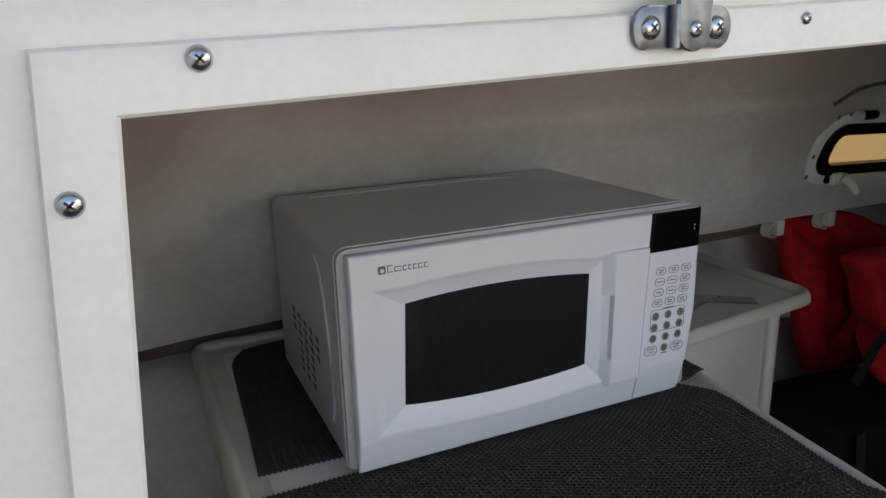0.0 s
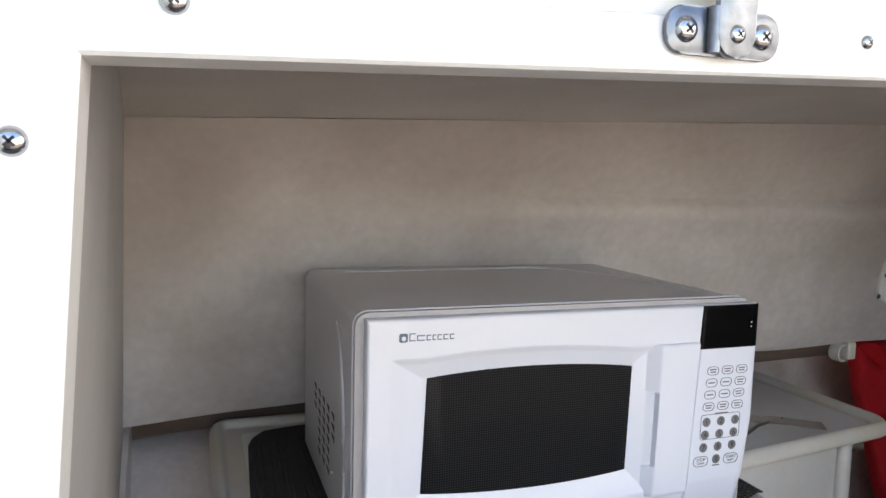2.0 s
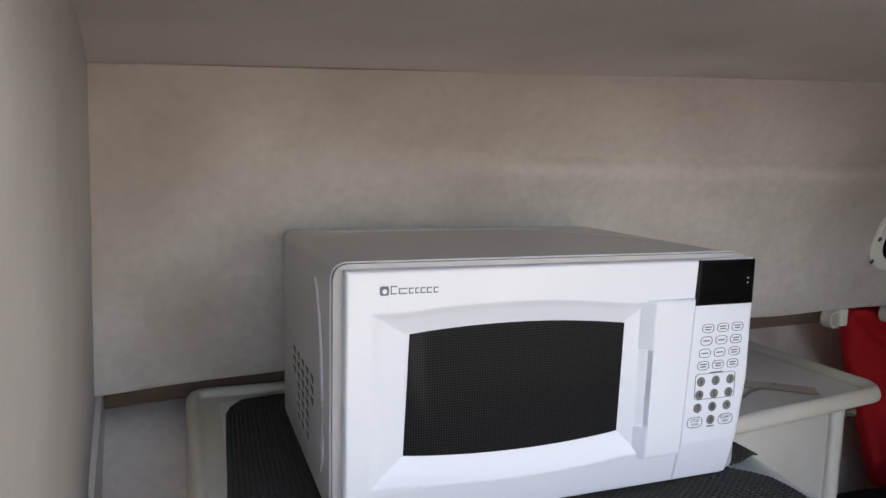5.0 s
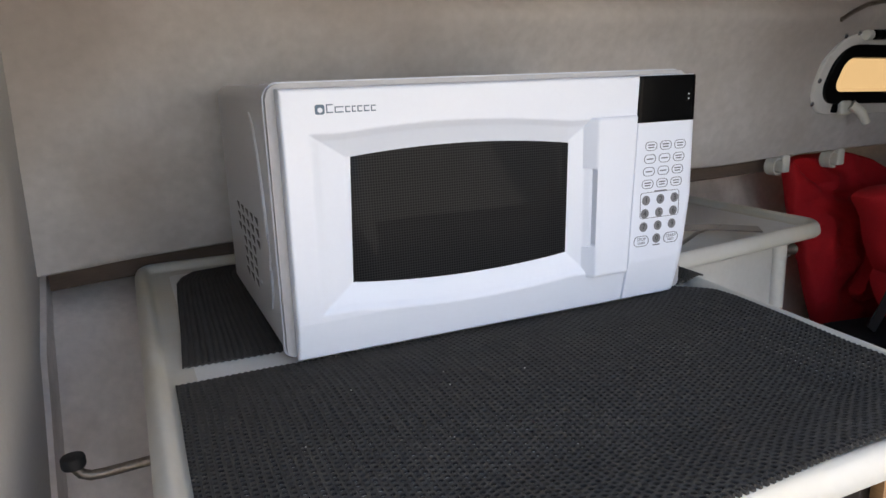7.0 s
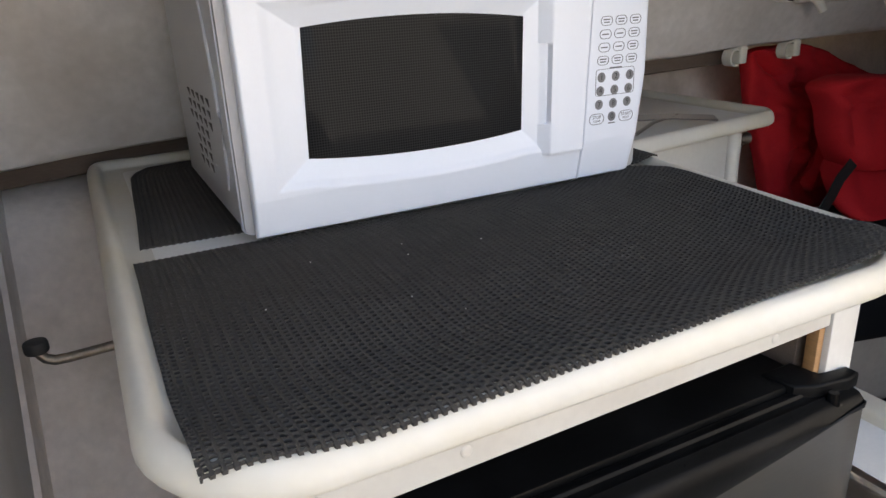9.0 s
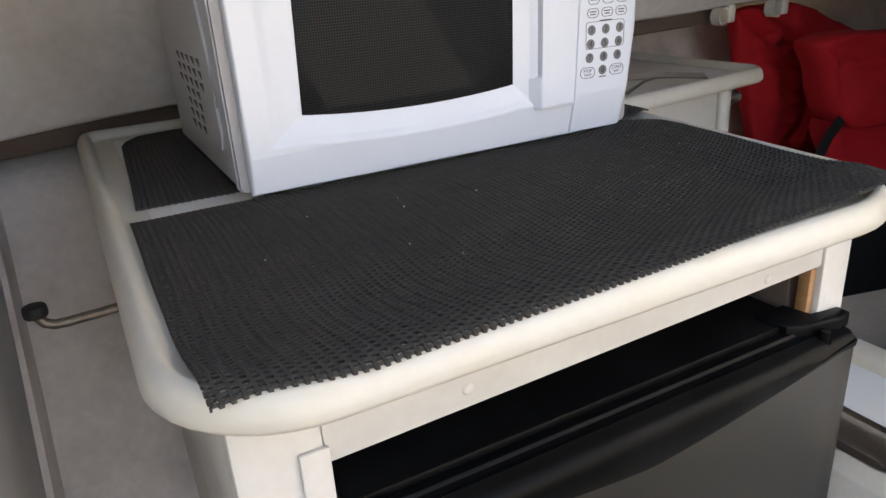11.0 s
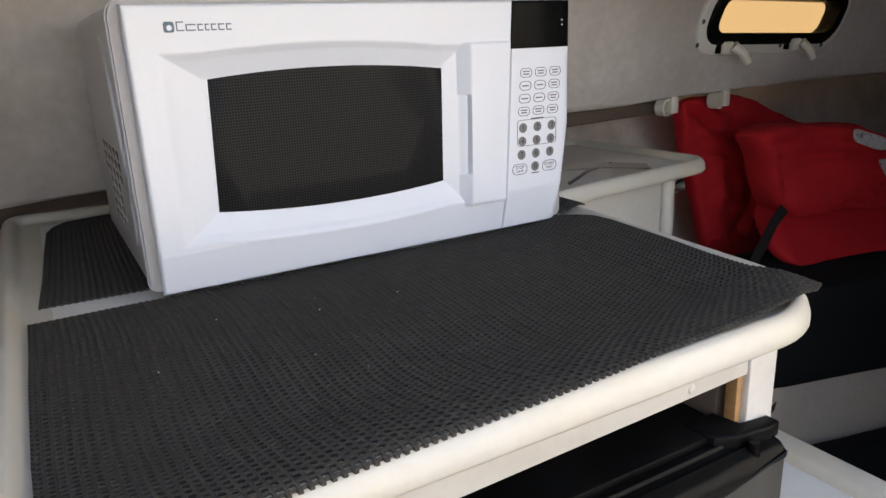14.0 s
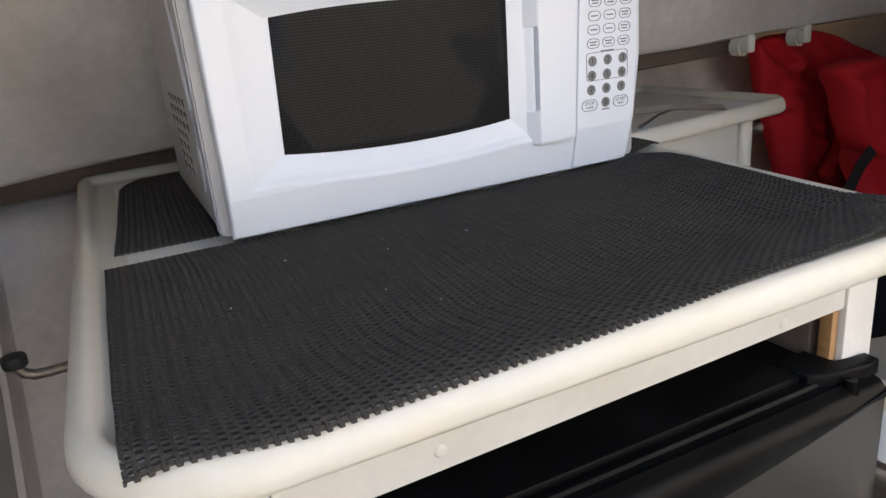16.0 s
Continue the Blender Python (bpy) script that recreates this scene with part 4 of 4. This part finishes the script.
for x in (1.115, 1.135, 1.152):
    y = pc.y + slope_z * 0.06 + slope_x * (x - pc.x) - 0.016
    part("hinge_knuckle", tube([(x - 0.006, y, 1.207), (x + 0.006, y, 1.207)], 0.009, 12), BLACKPLASTIC if x > 1.12 else GELCOAT, port)
for x, tilt in ((1.120, 0.020), (1.315, 0.016)):
    y = pc.y + slope_z * (1.085 - pc.z) + slope_x * (x - pc.x) - 0.020
    dog = part("latch", box((x - 0.016, y - 0.004, 1.066), (x + 0.014, y + 0.014, 1.092), 0.006, 3), IVORY, port, "ivory plastic latch")
    part("latch_lever", tube([(x + 0.004, y - 0.006, 1.084), (x + tilt, y - 0.016, 1.070), (x + tilt + 0.012, y - 0.020, 1.050)], [0.010, 0.009, 0.0075], 12), IVORY, dog)
    part("latch_pad", box((x - 0.024, y + 0.004, 1.070), (x - 0.0165, y + 0.016, 1.098), 0.003), BLACKPLASTIC, port)
seam = [(x, on_liner(x, z) - 0.002, z) for x, z in ((1.035, 1.232), (1.06, 1.246), (1.10, 1.258), (1.16, 1.266), (1.24, 1.268))]
part("eyebrow_seam", tube(seam, 0.004, 8), RUSTY, port, "stained seam above the portlight")

# ---- pipe clips under the liner ----
for x in (1.034, 1.176):
    yb, zb = liner_bottom(x)
    clip = thing("pipe_clip", (x, yb + 0.012, zb - 0.003), "white plastic pipe clip under the hull liner", "pipe clip", "pipe clips")
    c = Vector((x - 0.008, yb + 0.014, zb - 0.017))
    arc = [c + Vector((0.0135 * math.cos(a), 0, 0.0155 * math.sin(a))) for a in [radians(50 + 250 * k / 18) for k in range(19)]]
    part("hook", band(arc, (0, 1, 0), 0.022, 0.0036), IVORY, clip)
    part("base", box((x + 0.001, yb + 0.000, zb - 0.030), (x + 0.020, yb + 0.024, zb + 0.004), 0.004, 3), IVORY, clip)

# ---- settee, cushions ----
BX = lambda x: 0.082 - 0.235 * (x - 1.078)      # line of the settee back


def oblique(x0, x1, d0, d1, z0, z1, bevel=0.0, seg=3):
    """Box whose long faces follow the settee line."""
    b = box((x0, d0, z0), (x1, d1, z1), bevel, seg)
    for v in b.verts:
        v.co.y += BX(v.co.x)
    return b


settee = thing("settee_base", (1.5, 0.1, 0.0), "white fibreglass settee moulding below black cushions", "settee")
part("back_moulding", oblique(0.965, 2.4, 0.0, 0.03, 0.16, 0.486, 0.004), SETTEE, settee)
part("seat_moulding", oblique(0.70, 2.4, -0.50, -0.002, 0.0, 0.20, 0.006), GELCOAT, settee)
part("shelf", oblique(0.965, 2.4, 0.035, 0.55, 0.415, 0.455, 0.004), GELCOAT, settee)


def cushion(name, x0, x1, d0, d1, z0, z1, label, seed):
    s = (x1 - x0, d1 - d0, z1 - z0)
    b = soft_block(s, 9.0, 16, 0.004, 6.0, seed)
    c = Vector(((x0 + x1) / 2, (d0 + d1) / 2, (z0 + z1) / 2))
    for v in b.verts:
        v.co = v.co + c
        v.co.y += BX(v.co.x)
    ob = part(name, b, CUSHION)
    tagged(ob, label, "cushion")
    return ob


cushion("back_cushion", 0.93, 2.3, -0.02, 0.235, 0.462, 0.665, "thick black fabric settee cushion", 1.0)
cushion("seat_cushion", 0.74, 2.3, -0.46, -0.004, 0.202, 0.345, "black fabric seat cushion", 2.0)
web = thing("hanging_strap", (0.985, 0.06, 0.46), "black webbing strap hanging down the settee", "strap")
part("webbing", band([(0.965, 0.085, 0.66), (0.962, 0.075, 0.58), (0.960, 0.071, 0.48), (0.965, 0.066, 0.455)], (1, 0, 0), 0.022, 0.002), WEBBING, web)
part("loose_end", band([(0.965, 0.066, 0.455), (0.985, 0.062, 0.448), (1.00, 0.06, 0.46)], (0.3, 0, 1), 0.016, 0.002), WEBBING, web)

# ---- life jackets ----
vest = thing("life_jacket", (1.35, 0.24, 0.66), "red nylon life jacket with silver reflective patches", "life jacket", "life jackets")


def place(b, m):
    bmesh.ops.transform(b, matrix=m, verts=b.verts)
    return b


def soft_panel(outline, y0, thick, slope=-0.21, lean=0.0, wrinkle=0.003, seed=0.0, n=150, folds=()):
    """Padded cloth panel: an outline in x and z, filled to both sides of an upright plane, with pressed edges.
    folds: (x, z, x, z, width, depth) lines along which the cloth is drawn in (or stands out, when negative)."""
    total = sum(math.dist(p, q) for p, q in zip(outline, outline[1:] + outline[:1]))
    pts, step = [], total / n
    for p, q in zip(outline, outline[1:] + outline[:1]):
        m = max(1, round(math.dist(p, q) / step))
        pts += [(p[0] + (q[0] - p[0]) * k / m, p[1] + (q[1] - p[1]) * k / m) for k in range(m)]
    for _ in range(3):
        pts = [((a[0] + 2 * b[0] + c[0]) / 4, (a[1] + 2 * b[1] + c[1]) / 4) for a, b, c in zip(pts[-1:] + pts[:-1], pts, pts[1:] + pts[:1])]
    cx, cz = sum(p[0] for p in pts) / len(pts), sum(p[1] for p in pts) / len(pts)
    rings = [(0.05, 0.5), (0.6, 0.5), (0.95, 0.47), (0.99, 0.36), (1.0, 0.12), (1.0, -0.12), (0.992, -0.32), (0.975, -0.43), (0.95, -0.48)]
    rings += [(0.92 - 0.88 * k / 26, -0.5) for k in range(27)]
    loops = []
    for f, d in rings:
        row = []
        for px, pz in pts:
            x, z = cx + (px - cx) * f, cz + (pz - cz) * f
            v = Vector((x * 6 + seed, z * 11, seed * 1.7))
            crease = abs(noise.noise(v)) + 0.6 * abs(noise.noise(v * 2.9)) + 0.3 * noise.noise(v * 7.3)
            y = y0 + slope * (x - 1.2) + lean * (z - cz) + d * thick
            if d < 0:
                y -= wrinkle * 3.0 * (0.45 - crease)
                for ax, az, bx, bz, w, deep in folds:
                    t = min(1.0, max(0.0, ((x - ax) * (bx - ax) + (z - az) * (bz - az)) / ((bx - ax) ** 2 + (bz - az) ** 2)))
                    r = math.hypot(x - ax - t * (bx - ax), z - az - t * (bz - az))
                    y += deep * math.exp(-(r / w) ** 2)
            row.append((x + 0.6 * wrinkle * noise.noise(v * 1.6), y, z + 0.9 * wrinkle * noise.noise(v * 1.9 + Vector((5, 0, 0)))))
        loops.append(row)
    return loft(loops)


part("back_panel", soft_panel([(1.113, 0.966), (1.155, 0.982), (1.253, 0.980), (1.335, 0.964), (1.408, 0.933), (1.484, 0.902), (1.600, 0.876), (1.600, 0.640), (1.498, 0.605), (1.300, 0.590), (1.235, 0.588), (1.215, 0.600), (1.194, 0.660), (1.159, 0.774), (1.130, 0.870)], 0.412, 0.035,
     slope=-0.06, lean=0.06, wrinkle=0.006, seed=3.0, folds=((1.137, 0.964, 1.203, 0.909, 0.009, 0.020), (1.160, 0.975, 1.230, 0.915, 0.018, -0.012), (1.240, 0.890, 1.308, 0.873, 0.010, 0.014),
                                                            (1.327, 0.850, 1.334, 0.712, 0.022, 0.020), (1.285, 0.860, 1.292, 0.720, 0.020, -0.012), (1.334, 0.712, 1.270, 0.668, 0.012, 0.012), (1.215, 0.85, 1.24, 0.69, 0.03, -0.010))), RED, vest)
part("side_fold", soft_panel([(1.262, 0.880), (1.290, 0.886), (1.330, 0.850), (1.345, 0.760), (1.330, 0.690), (1.255, 0.668), (1.235, 0.690), (1.275, 0.720), (1.288, 0.790)], 0.345, 0.030, slope=-0.10, lean=0.05, wrinkle=0.004, seed=8.0, n=90), RED, vest)
part("front_panel", soft_panel([(1.126, 0.918), (1.170, 0.931), (1.215, 0.932), (1.309, 0.923), (1.368, 0.926), (1.408, 0.909), (1.498, 0.872), (1.700, 0.820), (1.900, 0.760), (1.880, 0.700), (1.516, 0.735), (1.317, 0.745), (1.259, 0.742), (1.217, 0.748), (1.191, 0.776), (1.173, 0.820), (1.158, 0.878)], 0.252, 0.080,
     wrinkle=0.0045, seed=7.0, folds=((1.140, 0.905, 1.215, 0.893, 0.012, 0.010), (1.185, 0.885, 1.205, 0.790, 0.010, 0.010), (1.215, 0.870, 1.50, 0.850, 0.009, 0.009), (1.25, 0.80, 1.60, 0.785, 0.03, -0.008), (1.15, 0.93, 1.36, 0.925, 0.012, -0.006))), RED, vest)
part("lower_panel", soft_panel([(1.224, 0.766), (1.292, 0.784), (1.475, 0.782), (1.700, 0.762), (1.950, 0.740), (1.930, 0.660), (1.498, 0.664), (1.346, 0.668), (1.235, 0.668), (1.165, 0.662), (1.158, 0.690), (1.184, 0.745)], 0.222, 0.050,
     lean=1.1, wrinkle=0.003, seed=9.0, folds=((1.240, 0.740, 1.20, 0.69, 0.012, 0.008), (1.30, 0.735, 1.48, 0.72, 0.010, 0.004))), RED, vest)
part("strap", band([(1.186, 0.203, 0.772), (1.160, 0.207, 0.743), (1.137, 0.205, 0.712), (1.108, 0.205, 0.676)], (0.9, 0.1, -0.6), 0.032, 0.003), WEBBING, vest, "black webbing strap")
for outline, y0, lean, k in (([(1.343, 0.916), (1.400, 0.900), (1.458, 0.878), (1.452, 0.863), (1.412, 0.866), (1.348, 0.889)], 0.206, 0.0, 1),
                             ([(1.418, 0.846), (1.478, 0.843), (1.490, 0.785), (1.458, 0.791)], 0.206, 0.0, 2),
                             ([(1.400, 0.684), (1.425, 0.704), (1.470, 0.706), (1.476, 0.678)], 0.178, 1.1, 3)):
    part("reflective_patch", soft_panel(outline, y0, 0.006, lean=lean, wrinkle=0.0015, seed=k * 2.2, n=40), SILVER, vest, "crinkled silver reflective patch")
vest2 = thing("life_jacket", (2.05, 0.22, 0.66), "red nylon life jacket leaning at the hull", "life jacket", "life jackets")
part("panel", place(soft_block((0.40, 0.12, 0.36), 5, 14, 0.012, 7, 11.0), pose(2.10, 0.20, 0.85, -8, -6, -10)), RED, vest2)

# ---- sink counter ----
sink = thing("sink_counter", (0.55, -0.40, 0.0), "low white counter with raised edge and steel sink", "counter")
SZ = 0.640
part("cabinet", box((0.4585, -0.555, 0.0), (0.628, -0.06, SZ - 0.03), 0.003), CABINET, sink)
part("raised_edge", box((0.604, -0.556, SZ - 0.03), (0.640, -0.05, SZ + 0.016), 0.008, 3), RIM, sink, "rounded white raised edge")
outer = [(p[0], p[1], SZ) for p in rrect(0.4585, 0.605, -0.556, -0.05, (0.003,) * 4, 0, 8)]
inner = [(p[0], p[1], SZ) for p in rrect(0.4605, 0.510, -0.360, -0.10, (0.004, 0.024, 0.024, 0.004), 0, 8)]
part("deck", loft([[(x, y, SZ - 0.03) for x, y, z in outer], outer, inner, [(x, y, SZ - 0.02) for x, y, z in inner]], close_ends=False), GELCOAT, sink, smooth=False)
basin = []
for d, z in ((-0.010, SZ + 0.0012), (-0.010, SZ + 0.003), (0.0, SZ + 0.003), (0.004, SZ - 0.002), (0.008, SZ - 0.09), (0.014, SZ - 0.115), (0.018, SZ - 0.12)):
    basin.append([(p[0], p[1], z) for p in rrect(0.4605, 0.506, -0.356, -0.105, (0.012, 0.024, 0.024, 0.012), d, 8)])
bas = loft(basin, close_ends=False)
bas.faces.new([v for v in bas.verts if abs(v.co.z - (SZ - 0.12)) < 1e-6])
part("sink_basin", bas, SINKSTEEL, sink, "stainless steel sink basin")
